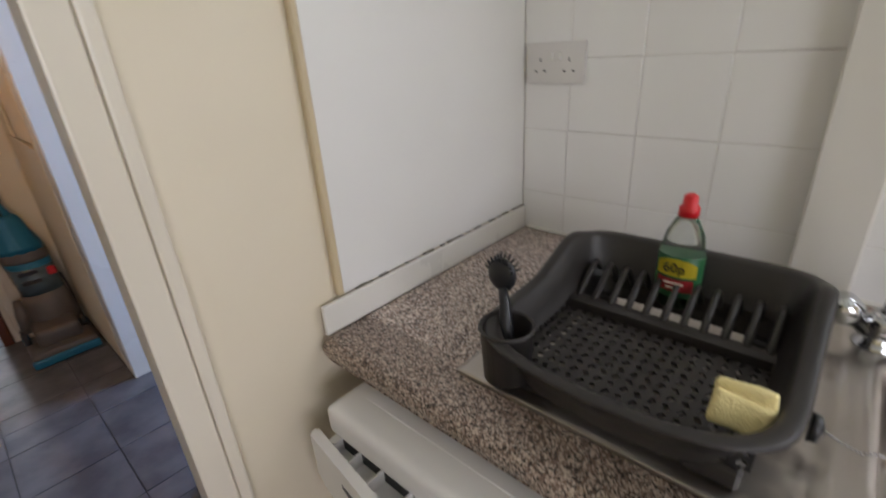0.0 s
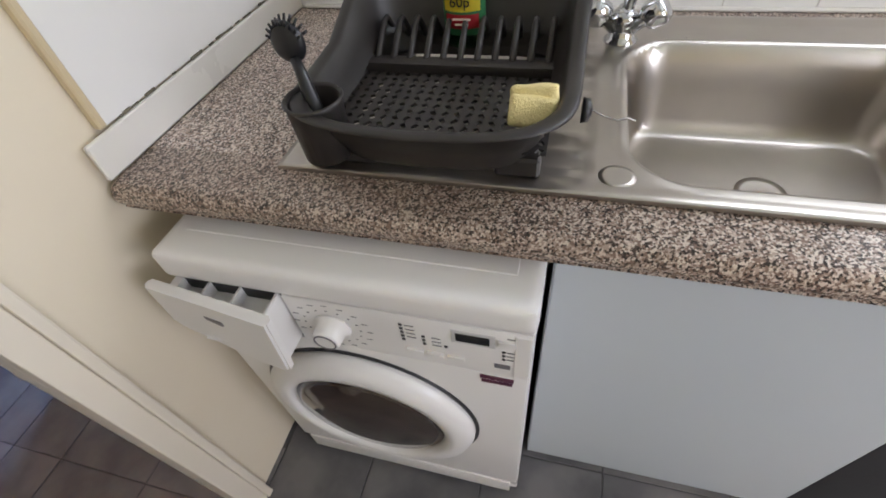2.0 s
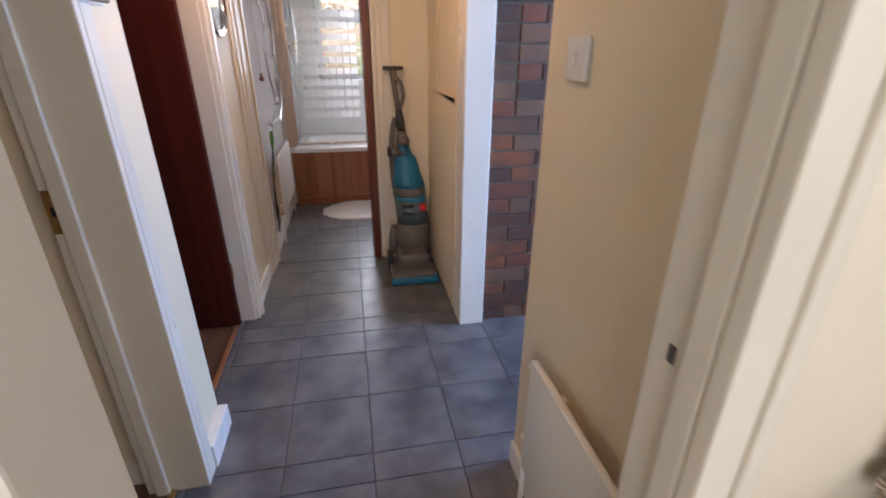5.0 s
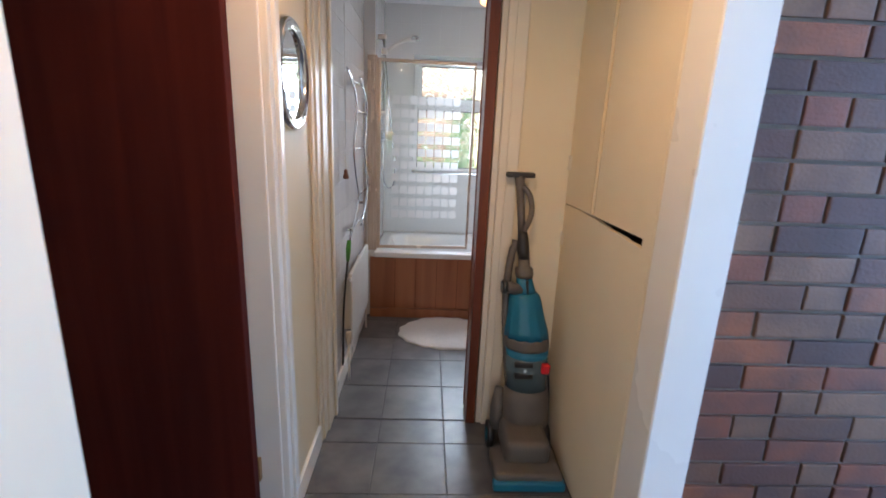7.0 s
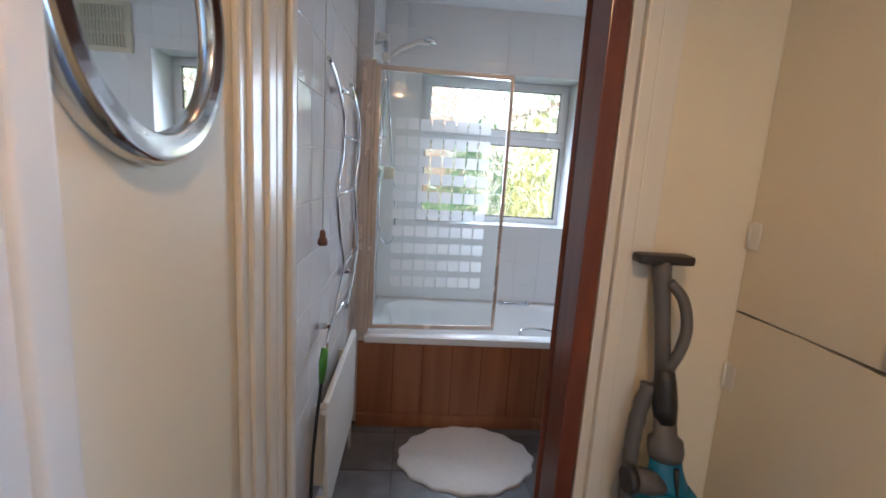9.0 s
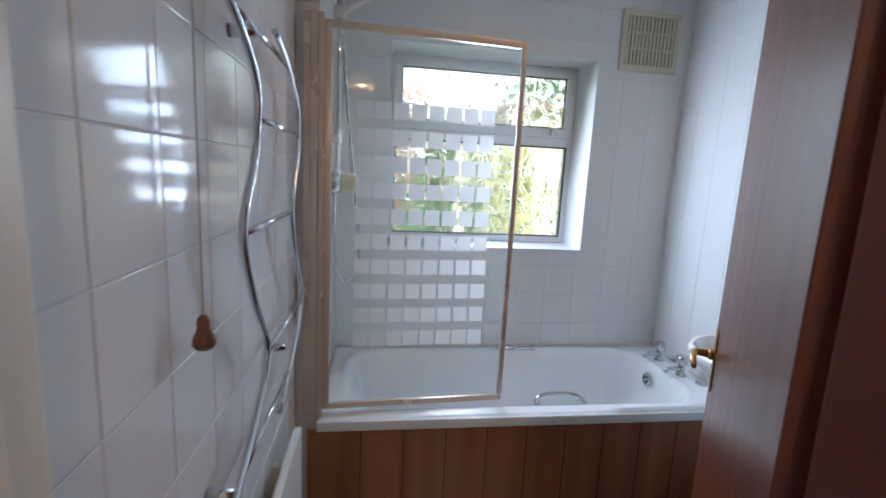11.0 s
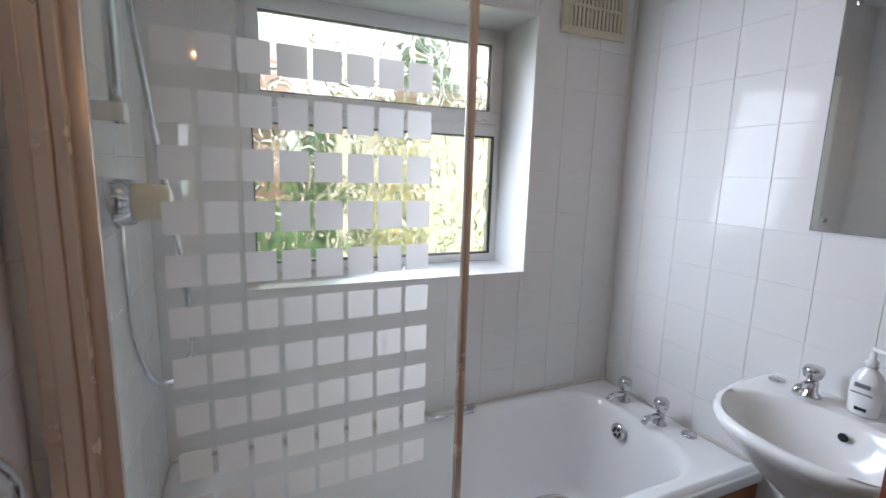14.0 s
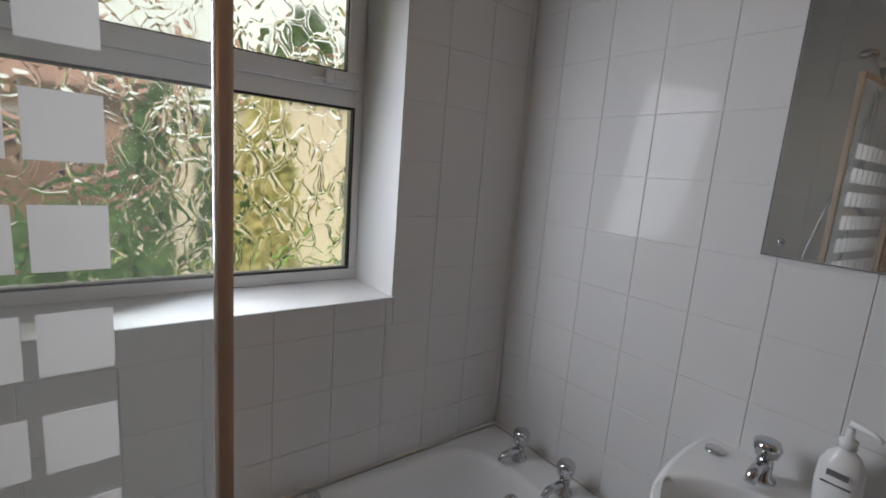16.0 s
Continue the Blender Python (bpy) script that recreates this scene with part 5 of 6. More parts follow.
def wash_basin():
    cy, zr = 3.678, 0.832
    t = thing("wash_basin", (-0.2, cy, 0), "white ceramic pedestal wash basin on the tiled wall", "wash basin")
    hw, pr = 0.262, 0.43

    def outer(a, off):
        """The basin's outline: straight at the wall, rounded in front. a runs 0..1 round it."""
        k = math.pi * a
        y = cy + (hw - off) * math.copysign(abs(math.cos(k)) ** 0.72, math.cos(k))
        x = XR - (pr - off) * abs(math.sin(k)) ** 0.72
        return x, y

    def inner(a, s):
        """The bowl's outline, an ellipse in front of the tap ledge."""
        k = math.tau * a
        return XR - 0.262 - 0.145 * s * math.cos(k), cy + 0.212 * s * math.sin(k)

    n = 64
    bm = bmesh.new()
    rows = []
    loop = [a / (n - 1) for a in range(n)]
    for off, z in ((0.16, zr - 0.20), (0.09, zr - 0.13), (0.03, zr - 0.06), (0.004, zr - 0.028), (0.0, zr - 0.012), (0.006, zr - 0.002), (0.016, zr)):
        rows.append([bm.verts.new((*outer(a, off), z)) for a in loop])
    for a, b in zip(rows, rows[1:]):
        for k in range(n - 1):
            bm.faces.new((a[k], a[k + 1], b[k + 1], b[k])).smooth = True
    # the deck between the outline and the bowl, then the bowl itself
    m = 64
    rim_loop = rows[-1]
    bowl = []
    for s, dz in ((1.06, 0.0), (1.0, -0.006), (0.94, -0.030), (0.84, -0.075), (0.62, -0.115), (0.35, -0.130), (0.10, -0.134)):
        bowl.append([bm.verts.new((*inner(k / m, s), zr + dz)) for k in range(m)])
    for a, b in zip(bowl, bowl[1:]):
        for k in range(m):
            bm.faces.new((a[k], a[(k + 1) % m], b[(k + 1) % m], b[k])).smooth = True
    bm.faces.new(bowl[-1])
    back = [bm.verts.new((XR, cy - (hw - 0.016) + 2 * (hw - 0.016) * k / 12, zr)) for k in range(1, 12)]
    edges = [bm.edges.get((rim_loop[k], rim_loop[k + 1])) for k in range(n - 1)]
    chain = [rim_loop[-1], *back, rim_loop[0]]
    edges += [bm.edges.new((chain[k], chain[k + 1])) for k in range(len(chain) - 1)]
    edges += [bm.edges.get((bowl[0][k], bowl[0][(k + 1) % m])) for k in range(m)]
    bmesh.ops.triangle_fill(bm, edges=edges, use_beauty=True)
    part("basin", bm, ceramic, t)
    part("pedestal", lathe(bmesh.new(), [(0.105, 0.0), (0.10, 0.03), (0.075, 0.20), (0.07, 0.50), (0.085, 0.64), (0.11, 0.70)], (XR - 0.17, cy, 0)), ceramic, t)
    part("waste", lathe(bmesh.new(), [(0.024, 0.0), (0.023, 0.004), (0.012, 0.002), (0.004, 0.002)], (XR - 0.262, cy, zr - 0.134)), chrome, t)
    part("overflow_hole", lathe(bmesh.new(), [(0.011, 0.0), (0.011, -0.003)], (XR - 0.138, cy, zr - 0.042), "X", 16), black_plastic, t)
    part("tap_hole_cover", lathe(bmesh.new(), [(0.021, 0.0), (0.020, 0.006), (0.006, 0.009)], (XR - 0.054, cy + 0.210, zr)), chrome, t)


wash_basin()
pillar_tap("basin_tap", -0.080, 3.793, 0.833, "chrome pillar tap with faceted knob on the basin", 0.085, 0.07)
pillar_tap("basin_tap", -0.090, 3.562, 0.833, "chrome pillar tap with faceted knob on the basin", 0.085, 0.07)


def hand_wash():
    x, y, z = -0.064, 3.683, 0.833
    t = thing("soap_dispenser", (x, y, z), "white plastic pump bottle of hand wash", "soap bottle")
    bm = lathe(bmesh.new(), [(0.028, 0.0), (0.033, 0.006), (0.036, 0.05), (0.034, 0.09), (0.024, 0.112), (0.013, 0.122), (0.012, 0.13)], (0, 0, 0), sides=28)
    bmesh.ops.transform(bm, matrix=Matrix.Translation((x, y, z)) @ Matrix.Diagonal((0.72, 1, 1, 1)), verts=bm.verts)
    part("bottle", bm, ceramic, t)
    part("collar", lathe(bmesh.new(), [(0.014, 0.126), (0.014, 0.142), (0.007, 0.146), (0.006, 0.165)], (x, y, z)), ceramic, t)
    part("pump", tube(bmesh.new(), [(x, y, z + 0.16), (x, y, z + 0.172), (x - 0.012, y - 0.03, z + 0.172), (x - 0.018, y - 0.045, z + 0.166)], [0.006, 0.007, 0.005, 0.004], 8), ceramic, t)
    f = x - 0.0262
    part("logo", boxes((f, f + 0.002, y - 0.016, y + 0.016, z + 0.074, z + 0.085)), print_grey, t, "dark printed mark")
    part("label_line", boxes((f, f + 0.002, y - 0.022, y + 0.022, z + 0.058, z + 0.061)), print_grey, t)
    part("label_patch", boxes((f, f + 0.003, y - 0.015, y + 0.009, z + 0.016, z + 0.024)), black_plastic, t)


hand_wash()
t = thing("wall_mirror", (XR, 3.65, 1.275), "frameless rectangular bathroom mirror with corner screws", "mirror")
part("glass", boxes((XR - 0.010, XR - 0.002, 3.43, 3.890, 1.275, 1.895), bevel=0.002), mirror_silver, t)
part("edge", boxes((XR - 0.0085, XR - 0.001, 3.4285, 3.8915, 1.2735, 1.2748), (XR - 0.0085, XR - 0.001, 3.8902, 3.8915, 1.2748, 1.896)), print_grey, t)
for yy in (3.46, 3.860):
    for zz in (1.305, 1.865):
        part("screw", lathe(bmesh.new(), [(0.008, 0.0), (0.007, -0.004), (0.002, -0.006)], (XR - 0.0105, yy, zz), "X", 12), chrome, t)


def air_vent():
    x0, x1, z0, z1 = -0.380, -0.078, 1.928, 2.208
    f = BW - 0.016
    t = thing("air_vent", ((x0 + x1) / 2, BW, z0), "yellowed plastic ventilation grille on the wall", "air vent")
    part("backing", boxes((x0 + 0.01, x1 - 0.01, BW - 0.006, BW - 0.001, z0 + 0.01, z1 - 0.01)), vent_dark, t)
    part("frame", soften(boxes((x0, x1, f, BW - 0.0015, z0, z0 + 0.028), (x0, x1, f, BW - 0.0015, z1 - 0.028, z1), (x0, x0 + 0.028, f, BW - 0.0015, z0 + 0.028, z1 - 0.028), (x1 - 0.028, x1, f, BW - 0.0015, z0 + 0.028, z1 - 0.028), bevel=0.002)), vent_cream, t)
    for k in range(13):
        xx = x0 + 0.028 + (k + 0.5) * (x1 - x0 - 0.056) / 13
        part("slat", boxes((xx - 0.0055, xx + 0.0055, f + 0.002, BW - 0.006, z0 + 0.028, z1 - 0.028)), vent_cream, t)
    for k in (1, 2):
        zz = z0 + 0.028 + k * (z1 - z0 - 0.056) / 3
        part("cross_bar", boxes((x0 + 0.028, x1 - 0.028, f + 0.0005, f + 0.003, zz - 0.005, zz + 0.005)), vent_cream, t)


air_vent()


def shower_screen():
    t = thing("shower_screen", (-1.36, 3.98, 0.5), "glass bath screen with frosted squares in a pale bronze frame", "shower screen")
    m = pose(-1.690, 3.975, 0, 0, 0, 3.8)
    w, z0, z1 = 0.662, 0.528, 1.846

    def put(name, bm, mat, label=""):
        bmesh.ops.transform(bm, matrix=m, verts=bm.verts)
        return part(name, bm, mat, t, label)

    g = put("glass", boxes((0.01, w - 0.006, -0.002, 0.002, z0 + 0.012, z1 - 0.01)), screen_glass)
    g.visible_shadow = False
    put("top_rail", soften(boxes((0.0, w, -0.009, 0.009, z1 - 0.022, z1), bevel=0.003, seg=2)), screen_frame)
    put("bottom_rail", soften(boxes((0.0, w, -0.008, 0.008, z0, z0 + 0.022), bevel=0.003, seg=2)), screen_frame)
    put("edge_rail", soften(boxes((w - 0.012, w + 0.004, -0.009, 0.009, z0, z1), bevel=0.003, seg=2)), screen_frame)
    put("hinge_rail", soften(boxes((-0.012, 0.012, -0.010, 0.010, z0, z1), bevel=0.003, seg=2)), screen_frame)
    put("seal", boxes((0.0, w, -0.003, 0.003, zr_bath + 0.004, z0)), screen_glass)
    for r in range(10):
        for c in range(8):
            xx, zz = 0.118 + c * 0.0605, 0.787 + r * 0.0885
            q = put("frosted_square", boxes((xx - 0.0255, xx + 0.0255, -0.0032, -0.0022, zz - 0.027, zz + 0.027)), frost)
            q.visible_shadow = False


shower_screen()
t = thing("screen_wall_channel", (-1.72, 3.96, 0.517), "pale bronze wall channel of the bath screen", "wall channel")
part("wall_strip", boxes((-1.742, -1.718, 3.938, 3.9615, 0.517, 1.86), bevel=0.003, seg=2), screen_frame, t)
part("pivot_strip", boxes((-1.718, -1.700, 3.945, 3.985, 0.517, 1.86), bevel=0.003, seg=2), screen_frame, t)
part("edge_strip", boxes((-1.765, -1.742, 3.944, 3.9615, 0.517, 1.86), bevel=0.003, seg=2), screen_frame, t)


def shower():
    x, y = NX, 4.10
    t = thing("shower", (x, y, 1.33), "chrome shower mixer with riser rail, hose and head", "shower")
    b = part("valve_body", tube(bmesh.new(), [(x + 0.001, y, 1.335), (x + 0.06, y, 1.335)], [0.046, 0.04], 18), chrome, t)
    part("control_knob", lathe(bmesh.new(), [(0.032, 0.058), (0.034, 0.07), (0.032, 0.10), (0.030, 0.115), (0.02, 0.12)], (x, y, 1.335), "X", 18), knob_cream, b, "cream control knob")
    part("rail", tube(bmesh.new(), [(x + 0.045, y, 1.47), (x + 0.045, y, 2.02)], 0.0105, 12), chrome, t)
    for z in (1.49, 2.0):
        part("rail_bracket", soften(boxes((x + 0.001, x + 0.06, y - 0.018, y + 0.018, z - 0.016, z + 0.016), bevel=0.005, seg=2)), switch_white, t)
    h = part("handset", tube(bmesh.new(), [(x + 0.05, y, 1.90), (x + 0.12, y + 0.005, 1.955), (x + 0.20, y + 0.008, 1.995), (x + 0.26, y + 0.01, 2.0)], [0.010, 0.012, 0.014, 0.02], 12), switch_white, t)
    part("spray_head", lathe(bmesh.new(), [(0.02, 0.025), (0.034, 0.012), (0.034, 0.0), (0.028, -0.003)], (x + 0.26, y + 0.01, 1.99)), chrome, h)
    part("holder", soften(boxes((x + 0.028, x + 0.068, y - 0.02, y + 0.02, 1.885, 1.925), bevel=0.006, seg=2)), switch_white, t)
    pts = [(x + 0.035, y, 1.30), (x + 0.035, y, 1.20), (x + 0.038, y + 0.01, 1.08), (x + 0.055, y + 0.05, 0.98), (x + 0.085, y + 0.10, 0.945), (x + 0.115, y + 0.13, 0.985), (x + 0.12, y + 0.12, 1.12), (x + 0.10, y + 0.08, 1.35), (x + 0.075, y + 0.03, 1.62), (x + 0.06, y + 0.01, 1.82), (x + 0.05, y, 1.90)]
    part("hose", tube(bmesh.new(), spline(pts, 60), 0.0065, 8), chrome, t)


shower()


def towel_rail():
    x = LW + 0.045
    t = thing("towel_rail", (x, 3.4, 0.8), "chrome towel rail of wavy uprights and rungs", "towel rail")
    near = [(x, 3.02, 1.66), (x, 3.16, 1.62), (x, 3.30, 1.53), (x, 3.28, 1.40), (x, 3.20, 1.28), (x, 3.26, 1.14), (x, 3.36, 1.00), (x, 3.24, 0.89), (x, 3.03, 0.80)]
    far = [(p[0], p[1] + 0.435, p[2]) for p in near]
    part("upright", tube(bmesh.new(), spline(near, 48), 0.0075, 10), chrome, t)
    part("upright", tube(bmesh.new(), spline(far, 48), 0.0075, 10), chrome, t)
    for y, z in ((3.16, 1.62), (3.315, 1.47), (3.205, 1.27), (3.36, 0.995), (3.16, 0.85)):
        part("rung", tube(bmesh.new(), [(x, y, z), (x, y + 0.435, z)], 0.006, 8), chrome, t)
    for y, z in ((3.30, 1.615), (3.55, 0.93), (3.12, 0.845)):
        part("wall_mount", tube(bmesh.new(), [(LW + 0.001, y, z), (x, y, z)], [0.013, 0.008], 10), chrome, t)
    part("green_sleeve", tube(bmesh.new(), [(x, 3.035, 0.805), (x - 0.002, 3.02, 0.76), (x - 0.005, 3.015, 0.70)], [0.011, 0.014, 0.009], 8), green_tape, t, "green sleeve on the rail's supply end")
    part("supply_cable", tube(bmesh.new(), spline([(x - 0.005, 3.015, 0.70), (x - 0.012, 3.02, 0.64), (x - 0.02, 3.03, 0.58), (x - 0.03, 3.01, 0.40), (x - 0.032, 3.0, 0.20), (x - 0.034, 2.99, 0.10)], 20), 0.0055, 8), black_plastic, t)


towel_rail()
radiator("bathroom_radiator", LW + 0.062, LW, 3.03, 3.70, 0.205, 0.622, "cream-white panel radiator below the towel rail")
t = thing("pull_cord", (LW + 0.028, 3.06, 1.08), "white light cord with a turned wooden knob", "pull cord")
part("cord", tube(bmesh.new(), [(LW + 0.028, 3.06, H - 0.002), (LW + 0.028, 3.06, 1.172)], 0.0016, 6), cord_white, t)
part("knob", lathe(bmesh.new(), [(0.004, 0.049), (0.008, 0.044), (0.0095, 0.035), (0.0085, 0.030), (0.0145, 0.017), (0.016, 0.006), (0.012, 0.0)], (LW + 0.028, 3.06, 1.125)), knob_wood, t)


def bath_mat():
    t = thing("bath_mat", (-1.18, 3.655, 0), "white oval bath mat with a scalloped edge", "bath mat")
    bm = bmesh.new()
    n = 96
    rows = []
    for f, z in ((1.0, 0.001), (1.0, 0.010), (0.97, 0.016), (0.6, 0.018), (0.25, 0.017)):
        row = []
        for k in range(n):
            a = math.tau * k / n
            r = 1 + 0.022 * math.cos(15 * a) + 0.012 * math.sin(4 * a + 1)
            row.append(bm.verts.new((-1.18 + 0.325 * f * r * math.cos(a), 3.655 + 0.258 * f * r * math.sin(a), z + 0.002 * math.sin(7 * a) * (f < 1))))
        rows.append(row)
    for a, b in zip(rows, rows[1:]):
        for k in range(n):
            bm.faces.new((a[k], a[(k + 1) % n], b[(k + 1) % n], b[k])).smooth = True
    bm.faces.new(rows[-1])
    part("mat", bm, fabric_white, t)


bath_mat()


def bathroom_window():
    t = thing("window_1", (-0.98, 4.86, WZ0), "white window with a top-hung light and patterned obscure glass", "window", kind="structure")
    x0, x1, z0, z1 = WX0 + 0.006, WX1 - 0.006, WZ0 + 0.006, WZ1 - 0.006
    f0, f1 = 4.842, 4.90
    p0, p1 = -1.442, -0.506             # panes
    part("window_frame", soften(boxes((x0, x1, f0, f1, z0, 1.068), (x0, x1, f0, f1, 1.925, z1), (x0, p0, f0, f1, 1.068, 1.925), (p1, x1, f0, f1, 1.068, 1.925), (p0, p1, f0, f1, 1.556, 1.606), bevel=0.004, seg=2)), upvc, t)
    s = part("top_light", soften(boxes((p0 - 0.012, p1 + 0.012, f0 - 0.012, f0 + 0.03, 1.606, 1.655), (p0 - 0.012, p1 + 0.012, f0 - 0.012, f0 + 0.03, 1.915, 1.955), (p0 - 0.012, p0 + 0.03, f0 - 0.012, f0 + 0.03, 1.655, 1.915), (p1 - 0.03, p1 + 0.012, f0 - 0.012, f0 + 0.03, 1.655, 1.915), bevel=0.004, seg=2)), upvc, t)
    for nm, a in (("pane", (p0, p1, 4.862, 4.868, 1.066, 1.558)), ("pane", (p0 + 0.028, p1 - 0.028, 4.862, 4.868, 1.653, 1.917))):
        g = part(nm, boxes(a), obscure, t)
        g.visible_shadow = False
        xa, xb, _, _, za, zb = a
        part("gasket", boxes((xa, xb, f0 - 0.0005, f0 + 0.018, za, za + 0.007), (xa, xb, f0 - 0.0005, f0 + 0.018, zb - 0.007, zb), (xa, xa + 0.005, f0 - 0.0005, f0 + 0.018, za + 0.007, zb - 0.007), (xb - 0.005, xb, f0 - 0.0005, f0 + 0.018, za + 0.007, zb - 0.007)), black_plastic, t)
    for xx in (-0.60, -1.33):
        part("catch", soften(boxes((xx - 0.05, xx + 0.05, f0 - 0.026, f0 - 0.012, 1.618, 1.628), (xx - 0.012, xx + 0.012, f0 - 0.040, f0 - 0.012, 1.61, 1.65), bevel=0.003)), upvc, s)


bathroom_window()

# ---- garden outside the bathroom window ----
solid("ground", boxes((-400, 400, -400, 400, -0.5, -0.3)), grass_green, "garden lawn", "lawn")


def leafy(name, at, size, count, leaf, material, seed, label, category, trunk=0.05):
    """A bush or conifer: a short trunk, limbs and many small leaf blades."""
    rnd = random.Random(seed)
    x, y, z = at
    t = thing(name, at, label, category)
    bm = bmesh.new()
    tube(bm, [(x, y, z), (x + 0.05, y, z + size[2] * 0.5), (x, y, z + size[2] * 0.85)], [trunk, trunk * 0.6, trunk * 0.2], 8)
    for k in range(9):
        a, f = rnd.random() * math.tau, rnd.uniform(0.1, 0.8)
        tube(bm, [(x, y, z + size[2] * f), (x + size[0] * 0.7 * (1 - f) * math.cos(a), y + size[1] * 0.7 * (1 - f) * math.sin(a), z + size[2] * (f + 0.12))], [trunk * 0.4, trunk * 0.1], 5)
    part("trunk", bm, bark, t)
    verts, faces = [], []
    for _ in range(count):
        f = rnd.random()
        w = math.sin(math.pi * min(0.97, 0.12 + 0.88 * f)) ** 0.6 * rnd.uniform(0.45, 1.05)
        a = rnd.random() * math.tau
        c = Vector((x + size[0] * w * math.cos(a), y + size[1] * w * math.sin(a), z + size[2] * f))
        u = Vector((rnd.gauss(0, 1), rnd.gauss(0, 1), rnd.gauss(0, 1))).normalized() * leaf
        v = u.orthogonal().normalized() * leaf * 0.5
        i = len(verts)
        verts += [c - u, c + v, c + u, c - v]
        faces.append((i, i + 1, i + 2, i + 3))
    me = bpy.data.meshes.new("crown")
    me.from_pydata([tuple(q - Vector(at)) for q in verts], [], faces)
    me.materials.append(material)
    ob = new("crown", me)
    ob.parent = t
    return t


leafy("golden_conifer", (0.22, 8.3, -0.3), (0.30, 0.3, 2.45), 7000, 0.06, leaf_gold, 3, "golden-green conifer in the garden", "conifer")
leafy("dark_conifer", (-0.45, 9.4, -0.3), (0.55, 0.5, 2.5), 7000, 0.07, leaf_dark, 5, "dark green garden conifer", "conifer")
leafy("garden_tree", (3.3, 15.8, -0.3), (1.5, 1.3, 5.4), 8000, 0.11, leaf_dark, 9, "tall dark green tree beyond the outbuilding", "tree", 0.12)
for k, (xx, yy) in enumerate(((-3.0, 8.6), (-2.1, 8.9), (-1.3, 8.5), (-4.2, 9.2))):
    leafy("garden_shrub", (xx, yy, -0.3), (0.75, 0.6, 1.15), 3500, 0.06, leaf_dark, 20 + k, "low dark green garden shrub", "shrub")


def neighbour_house():
    t = thing("neighbour_house", (-5.5, 19, -0.3), "pinkish brick neighbouring house with a tiled roof beyond the garden", "house")
    part("wall", boxes((-11, -0.4, 17, 23, -0.3, 2.6)), house_wall, t)
    bm = bmesh.new()
    vs = [bm.verts.new(p) for p in ((-11.3, 16.6, 2.6), (0, 16.6, 2.6), (0, 23.4, 2.6), (-11.3, 23.4, 2.6), (-11.3, 20, 4.6), (0, 20, 4.6))]
    for q in ((0, 1, 5, 4), (2, 3, 4, 5), (1, 2, 5), (3, 0, 4), (3, 2, 1, 0)):
        bm.faces.new([vs[i] for i in q])
    part("roof", bm, roof_red, t)
    for xx in (-9, -6, -3):
        w = part("window", boxes((xx - 0.6, xx + 0.6, 16.95, 17.02, 0.7, 1.9)), black_glass, t)
        part("frame", boxes((xx - 0.66, xx + 0.66, 16.93, 16.99, 0.62, 0.7), (xx - 0.66, xx + 0.66, 16.93, 16.99, 1.9, 1.98), (xx - 0.66, xx - 0.6, 16.93, 16.99, 0.7, 1.9), (xx + 0.6, xx + 0.66, 16.93, 16.99, 0.7, 1.9)), upvc, w)


neighbour_house()
t = thing("garden_outbuilding", (2.6, 11, -0.3), "cream rendered garden outbuilding", "outbuilding")
part("wall", boxes((0.78, 4.5, 10.2, 13, -0.3, 2.5)), render_cream, t)
part("roof", boxes((0.62, 4.7, 10.0, 13.2, 2.5, 2.65)), roof_red, t)
t = thing("garden_post", (-0.62, 7.4, -0.3), "pale cream garden post", "post")
part("post", boxes((-0.68, -0.56, 7.34, 7.46, -0.3, 2.2), bevel=0.01), render_cream, t)
part("cap", boxes((-0.70, -0.54, 7.32, 7.48, 2.2, 2.24), bevel=0.01), render_cream, t)
t = thing("garden_fence", (-4, 12, -0.3), "brown board garden fence", "fence")
for k in range(34):
    part("board", boxes((-7.2 + k * 0.22, -7.2 + k * 0.22 + 0.21, 12.0, 12.02, -0.3, 1.25 + 0.01 * (k % 3))), fence_brown, t)

solid("backdrop", boxes((-160, 160, 118, 119, -0.5, 110)), glow("hazy_white_sky", (0.86, 0.93, 1.0), 0.27), "bright hazy white sky", "sky")

# ---- small pieces: tiles, bricks, floor tiles ----
def tile_mesh(name, w, h, depth, axis, material, bevel=0.0014):
    """A tile with softened edges lying in the plane across axis, centred on its back; depth may be negative."""
    bm = bmesh.new()
    a, b = w / 2, h / 2
    outer = [(-a, -b, 0), (a, -b, 0), (a, b, 0), (-a, b, 0)]
    low = [(p[0], p[1], depth - math.copysign(0.0009, depth)) for p in outer]
    top = [(p[0] * (1 - bevel / a), p[1] * (1 - bevel / b), depth) for p in outer]
    conv = {"X": lambda p: (p[2], p[0], p[1]), "Y": lambda p: (p[0], p[2], p[1]), "Z": lambda p: p}[axis]
    rings = [[bm.verts.new(conv(p)) for p in row] for row in (outer, low, top)]
    for r, s in zip(rings, rings[1:]):
        for k in range(4):
            bm.faces.new((r[k], r[(k + 1) % 4], s[(k + 1) % 4], s[k]))
    bm.faces.new(rings[-1])
    return finish(name, bm, material)


TILES = {}


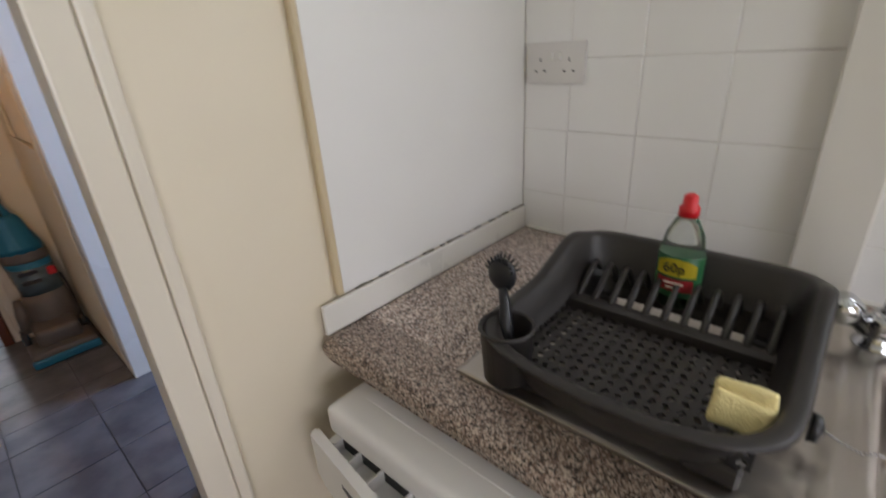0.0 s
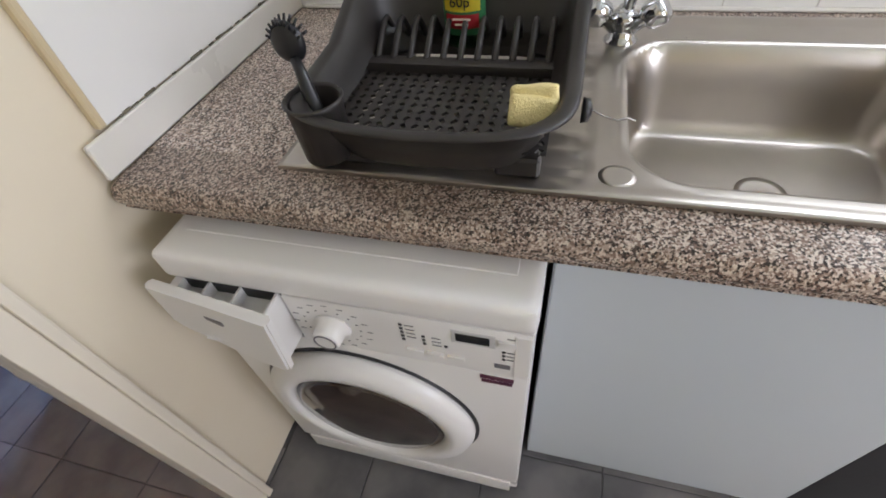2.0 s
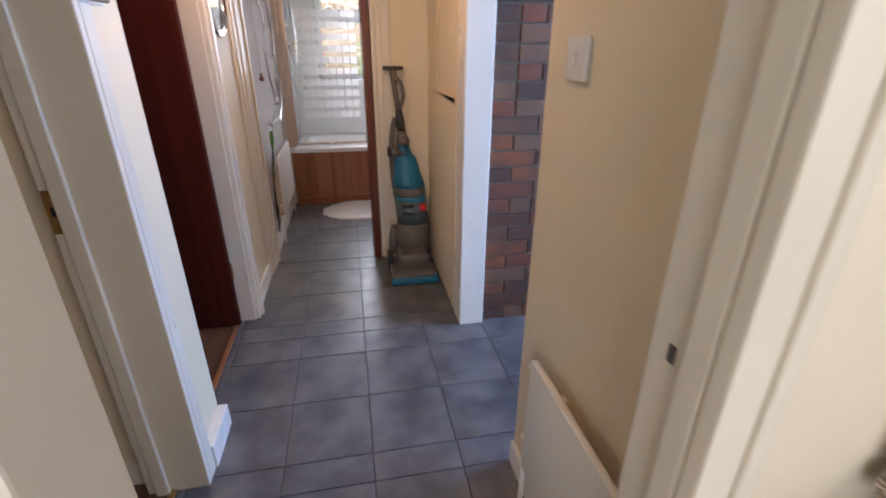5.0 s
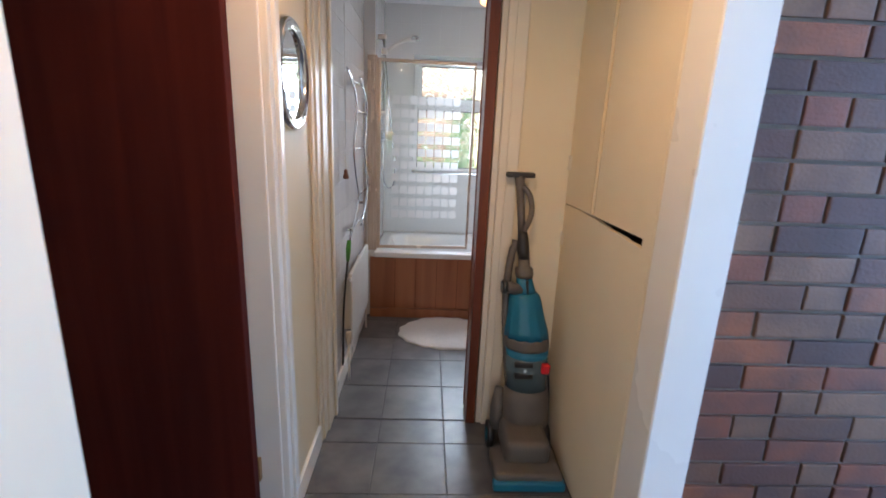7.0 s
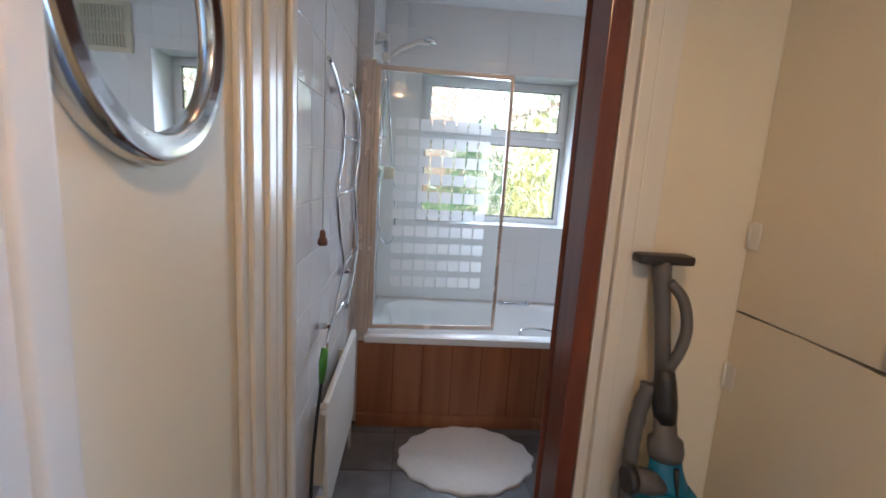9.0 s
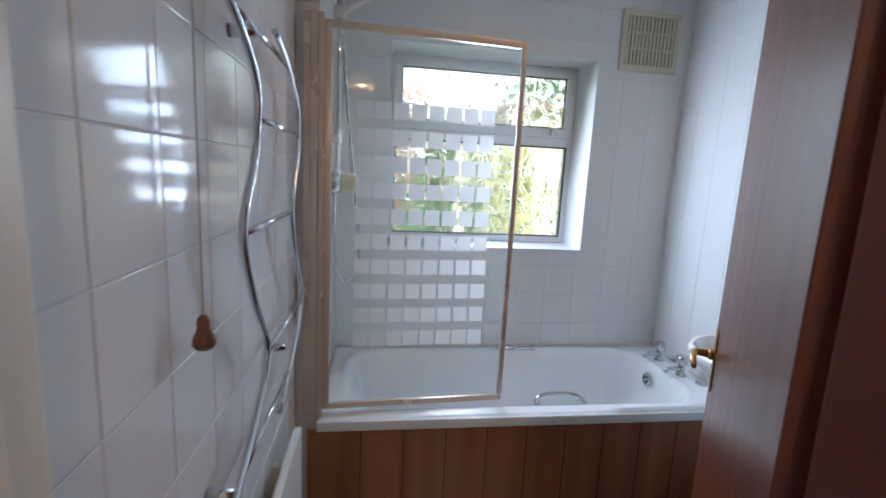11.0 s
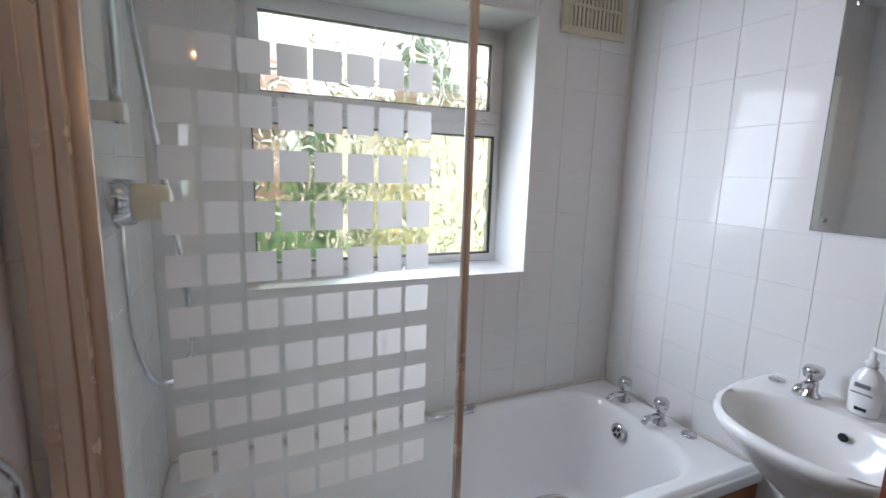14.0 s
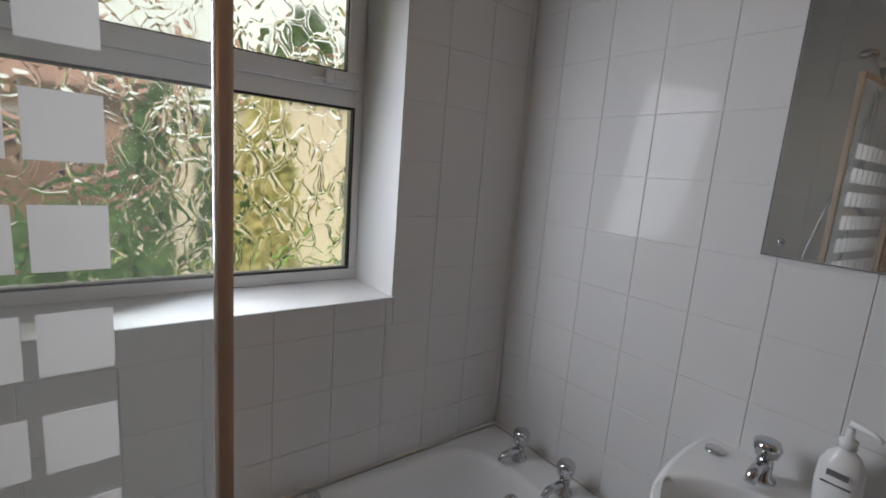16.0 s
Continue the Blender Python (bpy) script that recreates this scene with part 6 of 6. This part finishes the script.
def tiling(parent, axis, plane, depth, us, vs, keep, gap=0.0017, material=None, name="tile"):
    """Tiles on a wall between grid lines us and vs, where keep(u0, u1, v0, v1) gives the part that is left, or None."""
    for u0, u1 in zip(us, us[1:]):
        for v0, v1 in zip(vs, vs[1:]):
            for u2, u3, v2, v3 in keep(u0, u1, v0, v1):
                if u3 - u2 < 0.012 or v3 - v2 < 0.012:
                    continue
                w, h = round(u3 - u2 - gap, 4), round(v3 - v2 - gap, 4)
                key = (w, h, depth, axis, (material or tile_white).name)
                if key not in TILES:
                    TILES[key] = tile_mesh(name, w, h, depth, axis, material or tile_white)
                ob = new(name, TILES[key])
                ob.parent = parent
                cu, cv = (u2 + u3) / 2, (v2 + v3) / 2
                ob.location = {"X": (plane, cu, cv), "Y": (cu, plane, cv), "Z": (cu, cv, plane)}[axis]


def lines(start, pitch, lo, hi):
    k0, k1 = math.floor((lo - start) / pitch), math.ceil((hi - start) / pitch)
    return [start + pitch * k for k in range(k0, k1 + 1)]


def clip(lo_u, hi_u, lo_v, hi_v, holes=()):
    def keep(u0, u1, v0, v1):
        u0, u1, v0, v1 = max(u0, lo_u), min(u1, hi_u), max(v0, lo_v), min(v1, hi_v)
        if u1 <= u0 or v1 <= v0:
            return []
        out = [(u0, u1, v0, v1)]
        for a0, a1, b0, b1 in holes:
            nxt = []
            for p0, p1, q0, q1 in out:
                if p1 <= a0 or p0 >= a1 or q1 <= b0 or q0 >= b1:
                    nxt.append((p0, p1, q0, q1))
                    continue
                if p0 < a0:
                    nxt.append((p0, a0, q0, q1))
                if p1 > a1:
                    nxt.append((a1, p1, q0, q1))
                m0, m1 = max(p0, a0), min(p1, a1)
                if q0 < b0:
                    nxt.append((m0, m1, q0, b0))
                if q1 > b1:
                    nxt.append((m0, m1, b1, q1))
            out = nxt
        return out
    return keep


tiling(wall_sink, "X", 0.0020, -0.0022, lines(-0.12, 0.16, -2.6, 0.0), lines(1.015, 0.16, 0.912, H), clip(-2.6, 0.0, 0.912, H, [(KY0, KY1, KZ0, KZ1)]), material=kitchen_tile)
ZL = lines(0.012, 0.1562, 0.0, H)
tiling(wall_basin, "X", XR + 0.0018, -0.002, lines(4.175, 0.157, 2.74, BW), ZL, clip(2.75, BW, 0.0, H), 0.0011)
tiling(wall_bathroom_left, "X", LW - 0.0018, 0.002, lines(3.02, 0.157, 2.75, NY), ZL, clip(2.76, NY, 0.10, H))
tiling(wall_window, "Y", BW + 0.0018, -0.002, lines(-0.805, 0.155, NX, XR), ZL, clip(NX, XR, 0.0, H, [(WX0, WX1, WZ0, WZ1)]), 0.0010)
tiling(nib, "Y", NY + 0.0018, -0.002, lines(-1.79, 0.16, LW, NX), ZL, clip(LW, NX, 0.0, H))
tiling(nib, "X", NX - 0.0018, 0.002, lines(NY, 0.157, NY, BW), ZL, clip(NY, BW, 0.0, H))

# floor tiles, clipped to each room
FX, FY = lines(-1.2275, 0.3045, -1.87, 1.3), lines(0.955, 0.303, -2.9, 4.0)
FB = lines(2.952, 0.303, 2.6, 4.0)
for lo_x, hi_x, lo_y, hi_y in ((-2.6, -0.01, -2.4, 0.0), (-1.862, RW, 0.0, 0.835), (-1.862, 1.3, 0.835, 1.735), (-1.862, -0.737, 1.735, 2.64), (LW, XR, 2.64, 3.93)):
    tiling(floor, "Z", -0.0028, 0.0032, FX if lo_x > -2 else lines(-1.2275, 0.3045, -2.6, 0), FB if lo_y > 2.6 else FY, clip(lo_x, hi_x, lo_y, hi_y), 0.004, vinyl, "floor_tile")

# bricks in stretcher bond with some headers
rb = random.Random(8)
BRICKS = [tile_mesh("brick", 0.215, 0.065, -0.008 - 0.0015 * k, "Y", brick_red, 0.004) for k in range(3)]
HALVES = [tile_mesh("brick", 0.1025, 0.065, -0.008 - 0.0015 * k, "Y", brick_red, 0.004) for k in range(3)]
for r in range(31):
    x = -0.606 - (0.0 if r % 2 else 0.05)
    z = 0.0355 + r * 0.075
    if r % 2 == 0:
        x = -0.606
        ob = new("brick", HALVES[r % 3])
        ob.parent, ob.location = wall_brick, (x + 0.05125, 1.7352, z)
        x += 0.1125
    while x + 0.2 < 1.3:
        full = rb.random() > 0.35
        ob = new("brick", (BRICKS if full else HALVES)[rb.randrange(3)])
        w = 0.215 if full else 0.1025
        ob.parent, ob.location = wall_brick, (x + w / 2, 1.7352, z)
        x += w + 0.010

# ---- groups of alike things ----
ALIKE = {"bath_tap": "bath taps", "basin_tap": "basin taps", "hall_pendant": "pendant lamps", "bathroom_pendant": "pendant lamps",
         "hall_radiator": "panel radiators", "bathroom_radiator": "panel radiators", "garden_shrub": "garden shrubs",
         "golden_conifer": "garden conifers", "dark_conifer": "garden conifers"}
for ob in list(bpy.data.objects):
    kind_name = ob.name.split(".")[0]
    if ob.parent is None and kind_name in ALIKE:
        tagged(ob, group=ALIKE[kind_name])
